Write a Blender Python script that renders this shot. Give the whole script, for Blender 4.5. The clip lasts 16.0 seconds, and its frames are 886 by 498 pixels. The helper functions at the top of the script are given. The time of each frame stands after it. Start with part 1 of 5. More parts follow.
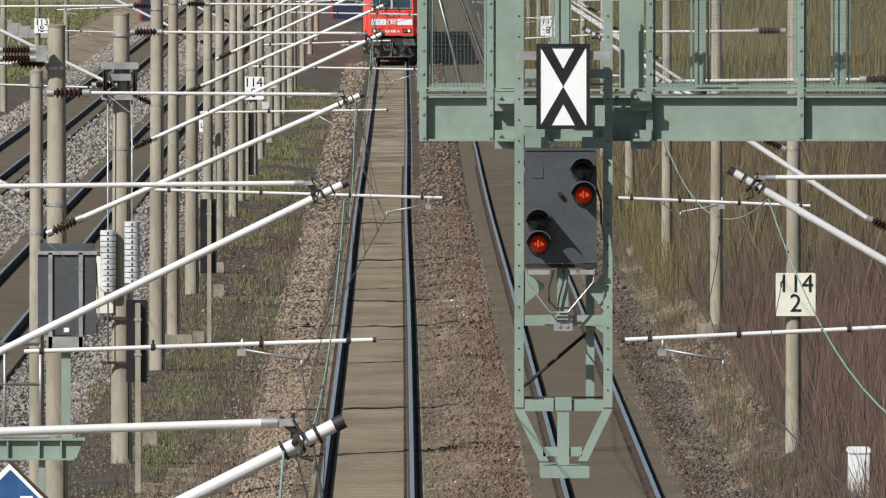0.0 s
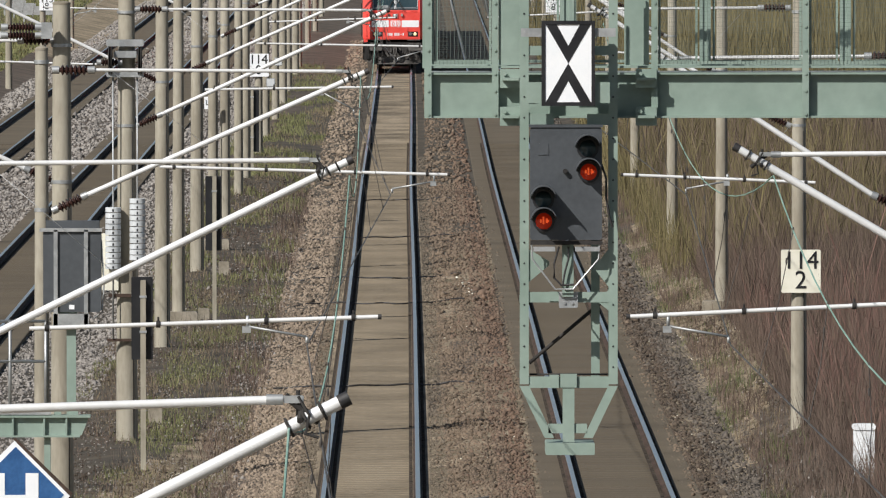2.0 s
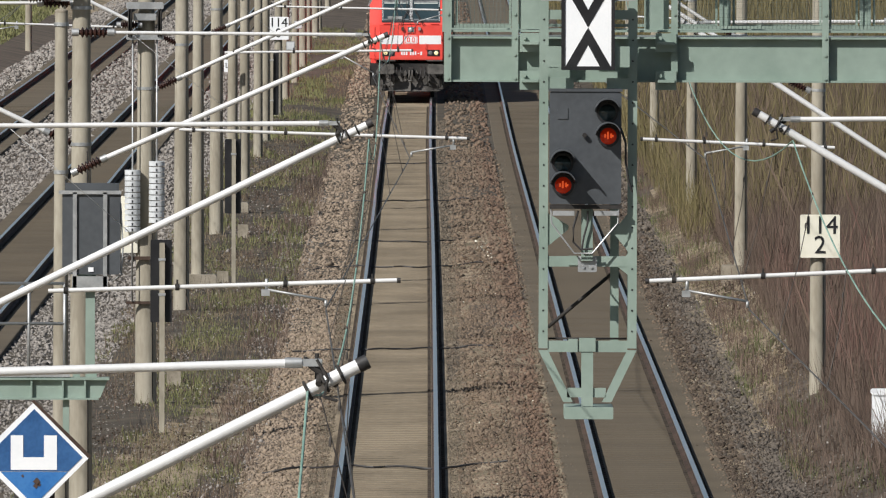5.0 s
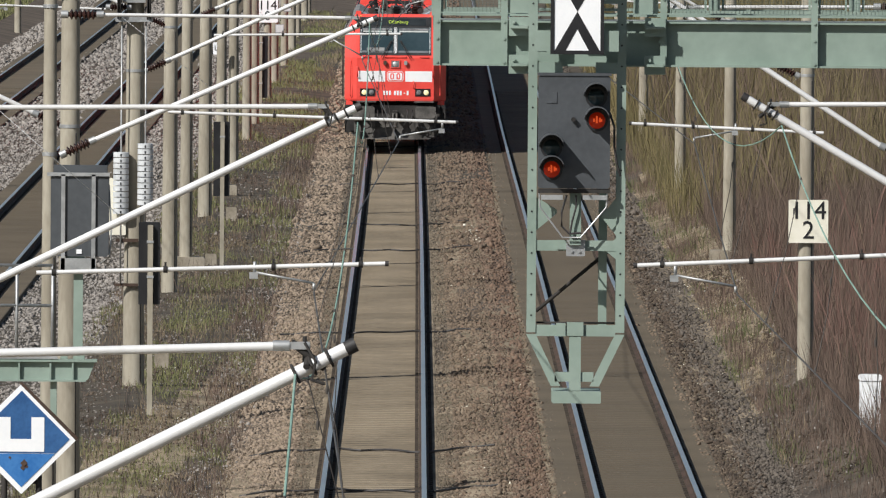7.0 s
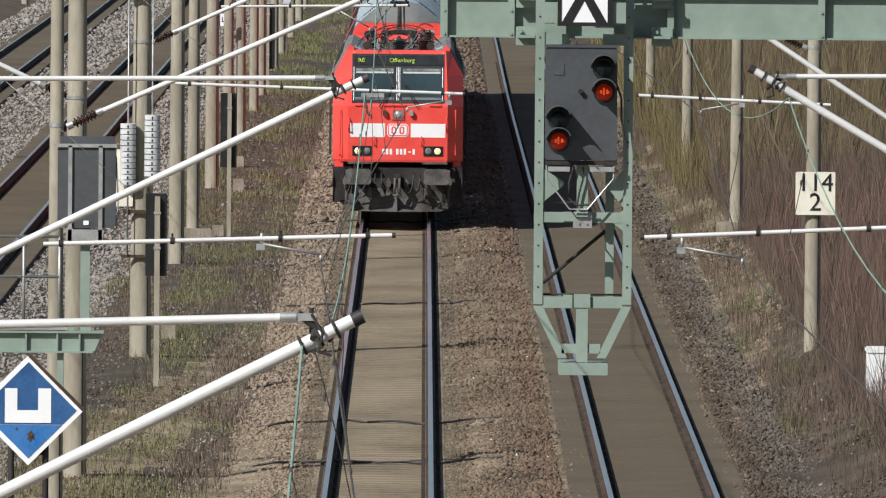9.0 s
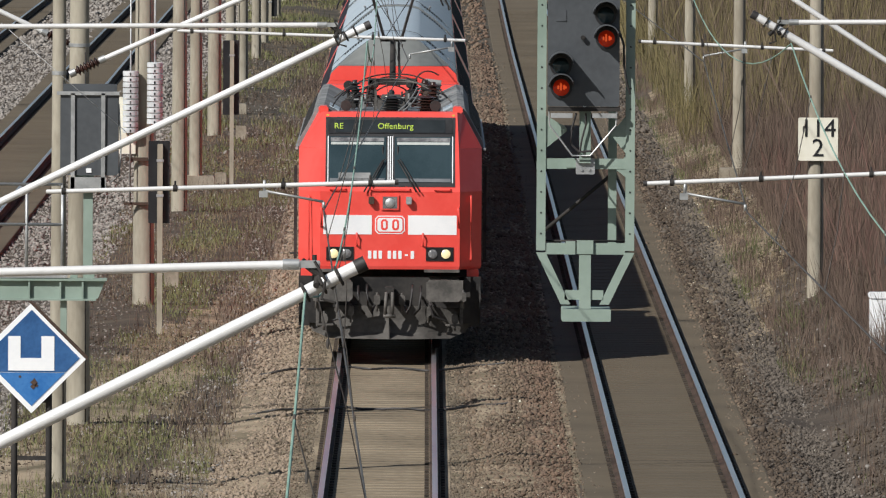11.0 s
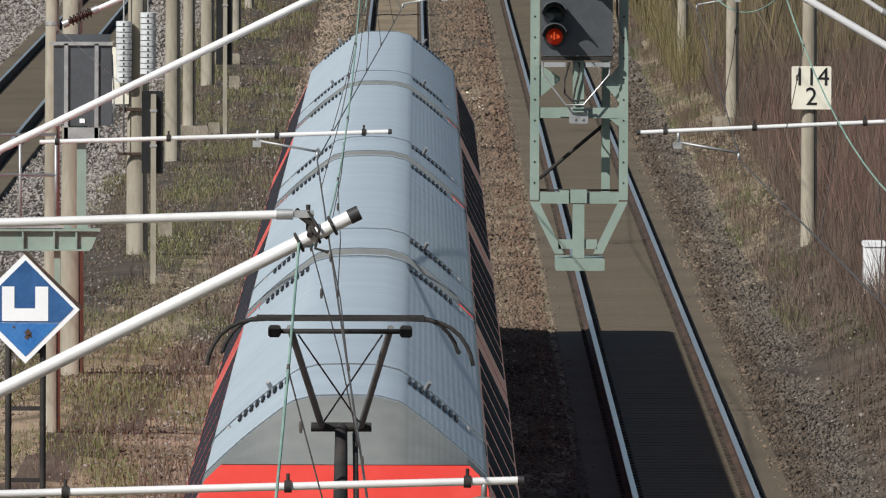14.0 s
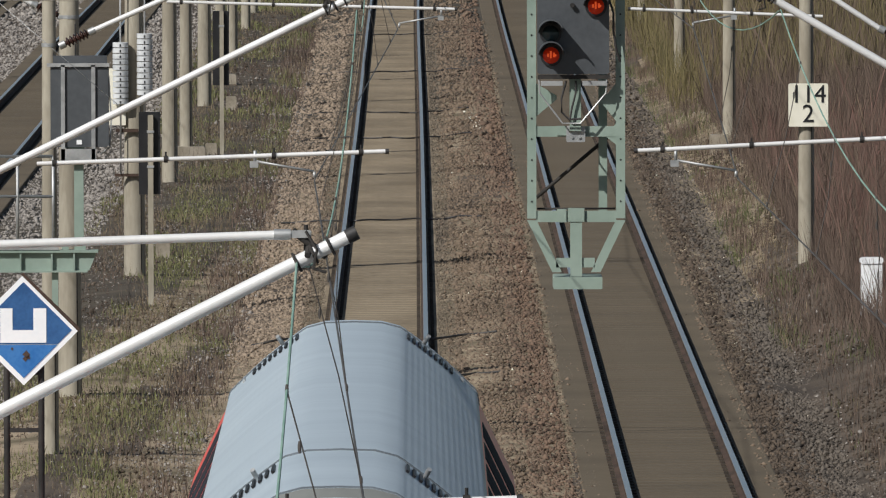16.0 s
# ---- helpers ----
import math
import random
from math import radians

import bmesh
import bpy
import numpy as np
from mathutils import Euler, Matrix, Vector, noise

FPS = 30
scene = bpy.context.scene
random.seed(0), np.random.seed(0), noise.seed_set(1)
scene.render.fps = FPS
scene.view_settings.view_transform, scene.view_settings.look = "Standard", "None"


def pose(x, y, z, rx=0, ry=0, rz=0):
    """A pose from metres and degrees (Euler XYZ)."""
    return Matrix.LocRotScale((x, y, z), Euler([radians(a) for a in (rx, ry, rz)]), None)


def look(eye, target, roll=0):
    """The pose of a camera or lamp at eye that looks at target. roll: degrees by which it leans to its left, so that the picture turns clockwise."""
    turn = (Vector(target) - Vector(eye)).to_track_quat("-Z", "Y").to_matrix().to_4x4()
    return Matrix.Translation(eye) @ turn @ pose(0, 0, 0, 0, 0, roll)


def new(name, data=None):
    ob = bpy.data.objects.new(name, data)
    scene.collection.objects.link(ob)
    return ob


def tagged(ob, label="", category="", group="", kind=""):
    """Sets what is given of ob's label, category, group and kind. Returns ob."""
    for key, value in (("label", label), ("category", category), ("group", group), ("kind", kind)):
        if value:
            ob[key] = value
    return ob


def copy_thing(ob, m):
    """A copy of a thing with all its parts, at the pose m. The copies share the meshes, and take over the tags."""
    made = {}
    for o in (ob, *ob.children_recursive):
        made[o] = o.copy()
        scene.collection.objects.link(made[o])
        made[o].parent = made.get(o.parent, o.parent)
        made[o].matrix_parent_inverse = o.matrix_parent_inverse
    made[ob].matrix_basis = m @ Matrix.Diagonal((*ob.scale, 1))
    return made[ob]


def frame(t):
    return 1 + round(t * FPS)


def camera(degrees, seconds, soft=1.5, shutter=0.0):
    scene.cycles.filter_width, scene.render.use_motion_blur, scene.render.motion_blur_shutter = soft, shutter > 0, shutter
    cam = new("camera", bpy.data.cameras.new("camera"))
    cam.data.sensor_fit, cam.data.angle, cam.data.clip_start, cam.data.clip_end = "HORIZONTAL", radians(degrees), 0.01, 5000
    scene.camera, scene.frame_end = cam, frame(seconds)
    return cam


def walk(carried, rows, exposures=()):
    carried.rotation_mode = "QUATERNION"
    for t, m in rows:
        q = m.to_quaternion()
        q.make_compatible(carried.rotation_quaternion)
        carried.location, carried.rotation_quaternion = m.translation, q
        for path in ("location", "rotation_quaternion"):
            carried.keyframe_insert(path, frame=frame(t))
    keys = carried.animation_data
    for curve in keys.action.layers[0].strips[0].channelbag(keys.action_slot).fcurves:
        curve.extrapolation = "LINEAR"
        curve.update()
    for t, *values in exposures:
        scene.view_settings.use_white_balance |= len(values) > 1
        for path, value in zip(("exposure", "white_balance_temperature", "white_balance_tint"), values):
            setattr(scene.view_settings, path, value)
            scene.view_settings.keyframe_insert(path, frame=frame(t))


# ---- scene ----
cam = camera(3.711, 16.0, soft=1.2)
EYE = (0.0, 0.0, 10.2)
# seconds, yaw, pitch, roll of the camera on its stand
PAN = (
    (0.0, -0.1705, -1.5863, 0.000),
    (0.5, -0.1789, -1.5980, -0.042),
    (1.0, -0.1808, -1.6184, -0.006),
    (1.5, -0.1703, -1.6474, -0.022),
    (2.0, -0.1495, -1.6829, 0.029),
    (2.5, -0.1245, -1.7181, 0.054),
    (3.0, -0.0996, -1.7511, 0.058),
    (3.5, -0.0803, -1.7776, -0.019),
    (4.0, -0.0700, -1.7981, -0.071),
    (6.5, -0.0878, -1.8867, -0.350),
    (7.0, -0.1041, -1.9036, -0.422),
    (7.5, -0.1126, -1.9230, -0.477),
    (8.0, -0.1094, -1.9489, -0.482),
    (8.5, -0.0925, -1.9829, -0.492),
    (9.0, -0.0729, -2.0227, -0.481),
    (11.5, -0.0790, -2.3043, -0.308),
    (12.0, -0.0879, -2.3582, -0.299),
    (12.5, -0.0921, -2.4045, -0.299),
    (13.0, -0.0957, -2.4361, -0.231),
    (13.5, -0.0945, -2.4534, -0.277),
    (14.0, -0.0983, -2.4575, -0.200),
    (14.5, -0.1072, -2.4474, -0.089),
    (15.0, -0.1171, -2.4297, 0.024),
    (15.5, -0.1228, -2.4045, 0.071),
    (16.0, -0.1218, -2.3765, 0.132),
)
walk(cam, [(t, pose(*EYE, 90 + p, r, w)) for t, w, p, r in PAN], [(0, 0.0), (9.0, 0.0), (11.5, -0.05), (14.5, -0.05), (16.0, -0.24)])

# ---- light ----
SUN = Vector((0.83, 0.92, -1.0)).normalized()
world = bpy.data.worlds.new("sky")
scene.world = world
world.use_nodes = True
sky = world.node_tree.nodes.new("ShaderNodeTexSky")
sky.sky_type, sky.sun_disc = "NISHITA", False
sky.sun_elevation, sky.sun_rotation = math.asin(-SUN.z), math.atan2(-SUN.x, -SUN.y)
back = world.node_tree.nodes["Background"]
back.inputs["Strength"].default_value = 0.052
world.node_tree.links.new(sky.outputs[0], back.inputs["Color"])
sun = new("sun", bpy.data.lights.new("sun", "SUN"))
sun.data.energy, sun.data.angle, sun.data.color = 4.7, radians(0.53), (0.99, 0.965, 0.925)
sun.matrix_world = look((0, 0, 60), Vector((0, 0, 60)) + SUN)

# ---- materials ----
def mat(name, a, b, scale=3.0, rough=0.8, metal=0.0, fine=40.0, bump=0.15, dist=0.01, stretch=(1, 1, 1), island=0.0, spec=0.5, mid=(0.35, 0.65)):
    """Two-colour noise at two scales, with fine relief; island: how far separate pieces differ in tone."""
    m = bpy.data.materials.new(name)
    m.use_nodes = True
    n, l = m.node_tree.nodes, m.node_tree.links
    p = n["Principled BSDF"]
    p.inputs["Roughness"].default_value, p.inputs["Metallic"].default_value = rough, metal
    p.inputs["Specular IOR Level"].default_value = spec
    co, mp = n.new("ShaderNodeTexCoord"), n.new("ShaderNodeMapping")
    mp.inputs["Scale"].default_value = stretch
    l.new(co.outputs["Object"], mp.inputs["Vector"])
    big, small = n.new("ShaderNodeTexNoise"), n.new("ShaderNodeTexNoise")
    big.inputs["Scale"].default_value, big.inputs["Detail"].default_value = scale, 5
    small.inputs["Scale"].default_value, small.inputs["Detail"].default_value = fine, 3
    l.new(mp.outputs[0], big.inputs["Vector"]), l.new(mp.outputs[0], small.inputs["Vector"])
    add = n.new("ShaderNodeMath")
    add.operation = "MULTIPLY_ADD"
    l.new(small.outputs["Fac"], add.inputs[0])
    add.inputs[1].default_value = 0.35
    l.new(big.outputs["Fac"], add.inputs[2])
    last = add.outputs[0]
    if island:
        geo, more = n.new("ShaderNodeNewGeometry"), n.new("ShaderNodeMath")
        more.operation = "MULTIPLY_ADD"
        l.new(geo.outputs["Random Per Island"], more.inputs[0])
        more.inputs[1].default_value = island
        l.new(last, more.inputs[2])
        last = more.outputs[0]
    ramp = n.new("ShaderNodeValToRGB")
    e = ramp.color_ramp.elements
    e[0].position, e[1].position = mid[0] + 0.17, mid[1] + 0.17 + island
    e[0].color, e[1].color = (*a, 1), (*b, 1)
    l.new(last, ramp.inputs[0]), l.new(ramp.outputs[0], p.inputs["Base Color"])
    if bump:
        bp = n.new("ShaderNodeBump")
        bp.inputs["Strength"].default_value, bp.inputs["Distance"].default_value = bump, dist
        l.new(small.outputs["Fac"], bp.inputs["Height"]), l.new(bp.outputs[0], p.inputs["Normal"])
    return m


def glow(name, colour, strength):
    m = bpy.data.materials.new(name)
    m.use_nodes = True
    p = m.node_tree.nodes["Principled BSDF"]
    p.inputs["Base Color"].default_value = (*colour, 1)
    p.inputs["Emission Color"].default_value = (*colour, 1)
    p.inputs["Emission Strength"].default_value = strength
    p.inputs["Roughness"].default_value = 0.25
    return m


SLAB = mat("slab concrete", (0.134, 0.104, 0.066), (0.358, 0.286, 0.195), 0.8, 0.9, fine=11, bump=0.3, stretch=(0.7, 0.3, 1), mid=(0.36, 0.64))
SOIL = mat("stony brown soil", (0.050, 0.037, 0.026), (0.125, 0.096, 0.070), 0.5, 0.95, fine=14, bump=0.5)
TURF = mat("dry turf", (0.130, 0.106, 0.061), (0.37, 0.29, 0.197), 0.6, 0.95, fine=7, bump=0.5)
EARTH = mat("dark verge earth", (0.040, 0.032, 0.022), (0.100, 0.080, 0.055), 0.6, 0.95, fine=9, bump=0.5)
STONE = mat("brown ballast", (0.046, 0.034, 0.023), (0.205, 0.152, 0.107), 0.4, 0.9, fine=20, bump=0.3, island=0.5)
SHOULDER = mat("pale brown ballast", (0.080, 0.059, 0.042), (0.325, 0.253, 0.186), 0.4, 0.9, fine=20, bump=0.3, island=0.5)
REDSTONE = mat("rusty brown ballast", (0.054, 0.036, 0.025), (0.190, 0.126, 0.088), 0.4, 0.9, fine=20, bump=0.3, island=0.5)
ASHSTONE = mat("greyish brown ballast", (0.032, 0.026, 0.021), (0.15, 0.126, 0.103), 0.4, 0.9, fine=20, bump=0.3, island=0.5)
GRIT = mat("grey-brown grit", (0.075, 0.060, 0.042), (0.19, 0.155, 0.115), 0.4, 0.9, fine=20, bump=0.2, island=0.4)
DARKSTONE = mat("dark brown ballast", (0.028, 0.020, 0.014), (0.112, 0.083, 0.060), 0.4, 0.9, fine=20, bump=0.3, island=0.5)
SLAB2 = mat("dark slab concrete", (0.094, 0.074, 0.047), (0.150, 0.118, 0.077), 0.4, 0.9, fine=9, bump=0.3, mid=(0.25, 0.75))
RIB = mat("ribbed slab concrete", (0.150, 0.118, 0.076), (0.292, 0.236, 0.160), 0.5, 0.9, fine=9, bump=0.3, mid=(0.28, 0.72))
RIB2 = mat("dark ribbed concrete", (0.088, 0.069, 0.044), (0.140, 0.110, 0.072), 0.4, 0.9, fine=9, bump=0.3, mid=(0.25, 0.75))
GREYSTONE = mat("grey ballast", (0.08, 0.07, 0.062), (0.34, 0.31, 0.28), 0.4, 0.9, fine=20, bump=0.3, island=0.5)
HEAD = mat("polished rail steel", (0.90, 0.95, 1.0), (0.95, 0.98, 1.0), 2, 0.31, 1.0, bump=0)
HEAD.node_tree.nodes["Principled BSDF"].inputs["Coat Weight"].default_value = 0.12
HEAD.node_tree.nodes["Principled BSDF"].inputs["Coat Roughness"].default_value = 0.06
RUST = mat("rusty rail side", (0.038, 0.023, 0.016), (0.092, 0.056, 0.040), 1.2, 0.85, fine=25, bump=0.3)
MAST = mat("spun concrete", (0.27, 0.24, 0.185), (0.415, 0.38, 0.305), 1.6, 0.9, fine=18, bump=0.2, stretch=(1, 1, 0.25))
PLINTH = mat("plinth concrete", (0.22, 0.19, 0.14), (0.34, 0.30, 0.24), 2.5, 0.9, fine=22, bump=0.4)
ALU = mat("aluminium tube", (0.68, 0.68, 0.67), (0.80, 0.80, 0.79), 1.5, 0.45, 0.1, fine=20, bump=0.05)
ZINC = mat("galvanised steel", (0.36, 0.37, 0.37), (0.52, 0.53, 0.53), 5, 0.5, 0.6, fine=30, bump=0.1)
CAP = mat("black rubber cap", (0.02, 0.02, 0.02), (0.045, 0.04, 0.04), 6, 0.6)
WEIGHT = mat("pale cast weight", (0.50, 0.52, 0.53), (0.66, 0.68, 0.69), 4, 0.7, fine=25, bump=0.1)
CERAMIC = mat("brown ceramic", (0.025, 0.012, 0.010), (0.065, 0.03, 0.024), 6, 0.25, bump=0)
COPPER = mat("green copper wire", (0.19, 0.33, 0.27), (0.30, 0.46, 0.38), 1.5, 0.7, bump=0)
WIRE = mat("dark contact wire", (0.07, 0.06, 0.055), (0.13, 0.12, 0.11), 1.5, 0.5, 0.3, bump=0)
GREEN = mat("grey-green steel paint", (0.220, 0.290, 0.245), (0.285, 0.36, 0.31), 1.3, 0.55, fine=9, bump=0.06)
NETWIRE = mat("weathered net wire", (0.07, 0.085, 0.075), (0.13, 0.155, 0.14), 3, 0.7, bump=0)
BOXGREY = mat("dark grey signal paint", (0.058, 0.064, 0.071), (0.080, 0.088, 0.097), 2, 0.5, fine=16, bump=0.05)
BLACK = mat("black enamel", (0.008, 0.008, 0.01), (0.02, 0.02, 0.022), 3, 0.45)
WHITE = mat("white enamel", (0.86, 0.88, 0.90), (0.93, 0.94, 0.95), 3, 0.5, bump=0.03)
CREAM = mat("cream board", (0.76, 0.73, 0.60), (0.84, 0.81, 0.69), 4, 0.55, bump=0.03)
BLUE = mat("blue enamel", (0.022, 0.085, 0.23), (0.04, 0.13, 0.32), 5, 0.4, bump=0.03)
BLUEWORN = mat("worn blue enamel", (0.02, 0.14, 0.42), (0.05, 0.2, 0.5), 5, 0.45, bump=0.05)
RED = mat("traffic red paint", (0.84, 0.078, 0.062), (0.90, 0.105, 0.085), 1.5, 0.3, fine=10, bump=0.02)
ROOF = mat("grey-blue coach roof", (0.40, 0.475, 0.535), (0.52, 0.605, 0.665), 0.9, 0.42, fine=7, bump=0.02, stretch=(0.3, 1.2, 0.3), mid=(0.2, 0.8))
DECK = mat("dusty blue-grey deck", (0.075, 0.085, 0.098), (0.15, 0.165, 0.18), 1.2, 0.55, fine=12, bump=0.08)
BLACKIRON = mat("black insulator glaze", (0.012, 0.012, 0.013), (0.035, 0.035, 0.036), 4, 0.3, bump=0)
LOCOROOF = mat("dusty grey loco roof", (0.15, 0.155, 0.155), (0.27, 0.275, 0.275), 1.5, 0.7, fine=14, bump=0.1)
SOOT = mat("sooty underframe", (0.012, 0.011, 0.011), (0.038, 0.034, 0.031), 3, 0.8, fine=18, bump=0.3)
GLASS = mat("dark glass", (0.026, 0.046, 0.054), (0.038, 0.062, 0.072), 2, 0.06, bump=0)
COACHGLASS = mat("coach window glass", (0.030, 0.034, 0.042), (0.044, 0.048, 0.058), 2, 0.75, bump=0, spec=0.03)
# body red, darkened for both dirt and the shade on the deck
DIRTY_SHADED_RED = mat("dirty red deck with painted shade", (0.07, 0.016, 0.013), (0.16, 0.032, 0.025), 2, 0.7, fine=10, bump=0.1)
ROOFEND = mat("grey roof end", (0.15, 0.16, 0.155), (0.21, 0.22, 0.21), 0.8, 0.6, fine=6, bump=0.03)
LAMPGLASS = mat("clear lamp glass", (0.12, 0.12, 0.125), (0.3, 0.3, 0.3), 8, 0.1, bump=0)
NAVY = mat("dark blue sheet", (0.012, 0.02, 0.045), (0.022, 0.034, 0.07), 2, 0.6)
BRASS = mat("yellow mark", (0.55, 0.36, 0.04), (0.65, 0.44, 0.06), 4, 0.5, bump=0)
DISPLAY = mat("display glass", (0.016, 0.021, 0.023), (0.026, 0.032, 0.035), 3, 0.25, bump=0)
PLOUGH = mat("dusty plough", (0.045, 0.041, 0.037), (0.10, 0.093, 0.085), 2.2, 0.8, fine=14, bump=0.2)
MAGENTA = mat("magenta sheet", (0.30, 0.02, 0.06), (0.38, 0.03, 0.09), 2, 0.5)
BLIND = mat("pale blind", (0.42, 0.45, 0.43), (0.52, 0.55, 0.53), 4, 0.7, bump=0)
REED = mat("dry reddish stems", (0.048, 0.033, 0.025), (0.160, 0.114, 0.088), 0.12, 0.9, fine=3, bump=0, island=0.35)
RUSSET = mat("russet twigs", (0.085, 0.042, 0.033), (0.24, 0.135, 0.11), 0.12, 0.9, fine=3, bump=0, island=0.35)
STRAW = mat("straw grass", (0.085, 0.070, 0.038), (0.25, 0.195, 0.125), 0.2, 0.9, fine=3, bump=0, island=0.4)
OLIVE = mat("olive scrub", (0.060, 0.055, 0.022), (0.20, 0.165, 0.075), 0.10, 0.9, fine=3, bump=0, island=0.35)
DITCH = mat("dull ditch grass", (0.040, 0.052, 0.018), (0.125, 0.135, 0.055), 0.2, 0.9, fine=3, bump=0, island=0.4)
GRASS = mat("green grass", (0.070, 0.084, 0.028), (0.205, 0.205, 0.088), 0.2, 0.9, fine=3, bump=0, island=0.4)
ORANGE = glow("orange signal lens", (0.45, 0.024, 0.005), 0.16)
# glow for light streaks painted on the lit lenses
STREAK = glow("bright streak on lit lens", (1.0, 0.13, 0.025), 0.45)
BEAM = glow("warm headlight", (0.9, 0.76, 0.42), 0.45)
CLIP = mat("dark brown fastening", (0.03, 0.024, 0.019), (0.075, 0.058, 0.044), 2, 0.9)
AMBER = glow("amber display", (0.42, 0.55, 0.08), 0.22)


# ---- mesh tools ----
class Shape:
    """Collects points and faces of one mesh."""

    def __init__(self):
        self.v, self.f, self.s = [], [], []

    def add(self, v, f, smooth=False):
        k = len(self.v)
        self.v += [tuple(p) for p in v]
        self.f += [tuple(k + i for i in q) for q in f]
        self.s += [smooth] * len(f)
        return self

    def box(self, x0, y0, z0, x1, y1, z1, b=0.0):
        """A box; b: bevel of its upright and lengthwise edges, seen from the front."""
        if b <= 0:
            v = [(x, y, z) for x in (x0, x1) for y in (y0, y1) for z in (z0, z1)]
            return self.add(v, [(0, 1, 3, 2), (4, 6, 7, 5), (0, 4, 5, 1), (2, 3, 7, 6), (0, 2, 6, 4), (1, 5, 7, 3)])
        ring = [(x0 + b, z0), (x1 - b, z0), (x1, z0 + b), (x1, z1 - b), (x1 - b, z1), (x0 + b, z1), (x0, z1 - b), (x0, z0 + b)]
        return self.sweep(ring, y0, y1)

    def sweep(self, ring, y0, y1, smooth=False):
        """A closed profile in x, z drawn out from y0 to y1."""
        n = len(ring)
        v = [(x, y0, z) for x, z in ring] + [(x, y1, z) for x, z in ring]
        f = [(i, i + n, (i + 1) % n + n, (i + 1) % n) for i in range(n)]
        self.add(v, f, smooth)
        return self.add(v, [tuple(range(n)), tuple(range(2 * n - 1, n - 1, -1))])

    def loft(self, rings, caps=True, smooth=False):
        n = len(rings[0])
        v = [p for r in rings for p in r]
        f = [(j * n + i, j * n + (i + 1) % n, (j + 1) * n + (i + 1) % n, (j + 1) * n + i) for j in range(len(rings) - 1) for i in range(n)]
        self.add(v, f, smooth)
        if caps:
            self.add(v, [tuple(range(n))[::-1], tuple(range(len(v) - n, len(v)))])
        return self

    def tube(self, a, b, r, n=8, r2=None, caps=True):
        a, b = Vector(a), Vector(b)
        q = (b - a).to_track_quat("Z", "Y")
        rings = []
        for p, s in ((a, r), (b, r if r2 is None else r2)):
            rings.append([p + q @ Vector((s * math.cos(2 * math.pi * i / n), s * math.sin(2 * math.pi * i / n), 0)) for i in range(n)])
        return self.loft(rings, caps, True)

    def bead(self, a, b, profile, n=10):
        """A turned piece along a-b; profile: (share of the way, radius)."""
        a, b = Vector(a), Vector(b)
        q = (b - a).to_track_quat("Z", "Y")
        rings = [[a.lerp(b, s) + q @ Vector((r * math.cos(2 * math.pi * i / n), r * math.sin(2 * math.pi * i / n), 0)) for i in range(n)] for s, r in profile]
        return self.loft(rings, True, True)

    def path(self, pts, r, n=6):
        pts = [Vector(p) for p in pts]
        rings = []
        for i, p in enumerate(pts):
            d = (pts[min(i + 1, len(pts) - 1)] - pts[max(i - 1, 0)]).normalized()
            q = d.to_track_quat("Z", "Y")
            rings.append([p + q @ Vector((r * math.cos(2 * math.pi * k / n), r * math.sin(2 * math.pi * k / n), 0)) for k in range(n)])
        return self.loft(rings, True, True)

    def poly(self, pts, depth):
        """A flat plate: outline in x, z at y = pts[i][1], thickened backwards."""
        n = len(pts)
        v = [Vector(p) for p in pts] + [Vector(p) + Vector((0, depth, 0)) for p in pts]
        return self.add(v, [tuple(range(n)), tuple(range(2 * n - 1, n - 1, -1))] + [(i, i + n, (i + 1) % n + n, (i + 1) % n) for i in range(n)])

    def mesh(self, name, material):
        me = bpy.data.meshes.new(name)
        me.from_pydata(self.v, [], self.f)
        me.polygons.foreach_set("use_smooth", self.s)
        me.materials.append(material)
        bm = bmesh.new()
        bm.from_mesh(me)
        bmesh.ops.remove_doubles(bm, verts=bm.verts, dist=1e-5)
        bmesh.ops.recalc_face_normals(bm, faces=bm.faces)
        for e in bm.edges:
            e.smooth = e.calc_face_angle(0.0) < 0.7
        bm.to_mesh(me)
        bm.free()
        return me


def part(name, shape, material, parent=None, label=""):
    ob = new(name, shape.mesh(name, material))
    ob.parent = parent
    return tagged(ob, label)


def thing(name, label, category, m=None, group="", kind=""):
    ob = new(name)
    ob.empty_display_size = 0.2
    if m is not None:
        ob.matrix_basis = m
    return tagged(ob, label, category, group, kind)


def stuff(name, v, f, material, label, category):
    me = bpy.data.meshes.new(name)
    me.vertices.add(len(v)), me.vertices.foreach_set("co", np.asarray(v, np.float32).ravel())
    f = np.asarray(f, np.int32)
    k = f.shape[1]
    me.loops.add(f.size), me.loops.foreach_set("vertex_index", f.ravel())
    me.polygons.add(len(f)), me.polygons.foreach_set("loop_start", np.arange(0, f.size, k, dtype=np.int32))
    me.update(calc_edges=True)
    me.materials.append(material)
    return tagged(new(name, me), label, category, kind="stuff")


def lettering(name, text, size, m, material, parent, depth=0.003, align="CENTER"):
    cu = bpy.data.curves.new(name, "FONT")
    cu.body, cu.size, cu.extrude, cu.align_x, cu.align_y, cu.resolution_u = text, size, depth, align, "CENTER", 3
    tmp = bpy.data.objects.new(name, cu)
    scene.collection.objects.link(tmp)
    me = bpy.data.meshes.new_from_object(tmp.evaluated_get(bpy.context.evaluated_depsgraph_get()))
    bpy.data.objects.remove(tmp)
    me.materials.clear(), me.materials.append(material)
    ob = new(name, me)
    ob.parent, ob.matrix_basis = parent, m
    return ob


# ---- the plan ----
LEFT, RIGHT, FAR_A, FAR_B = -0.59, 3.46, -9.5, -14.2   # centre lines of the four tracks
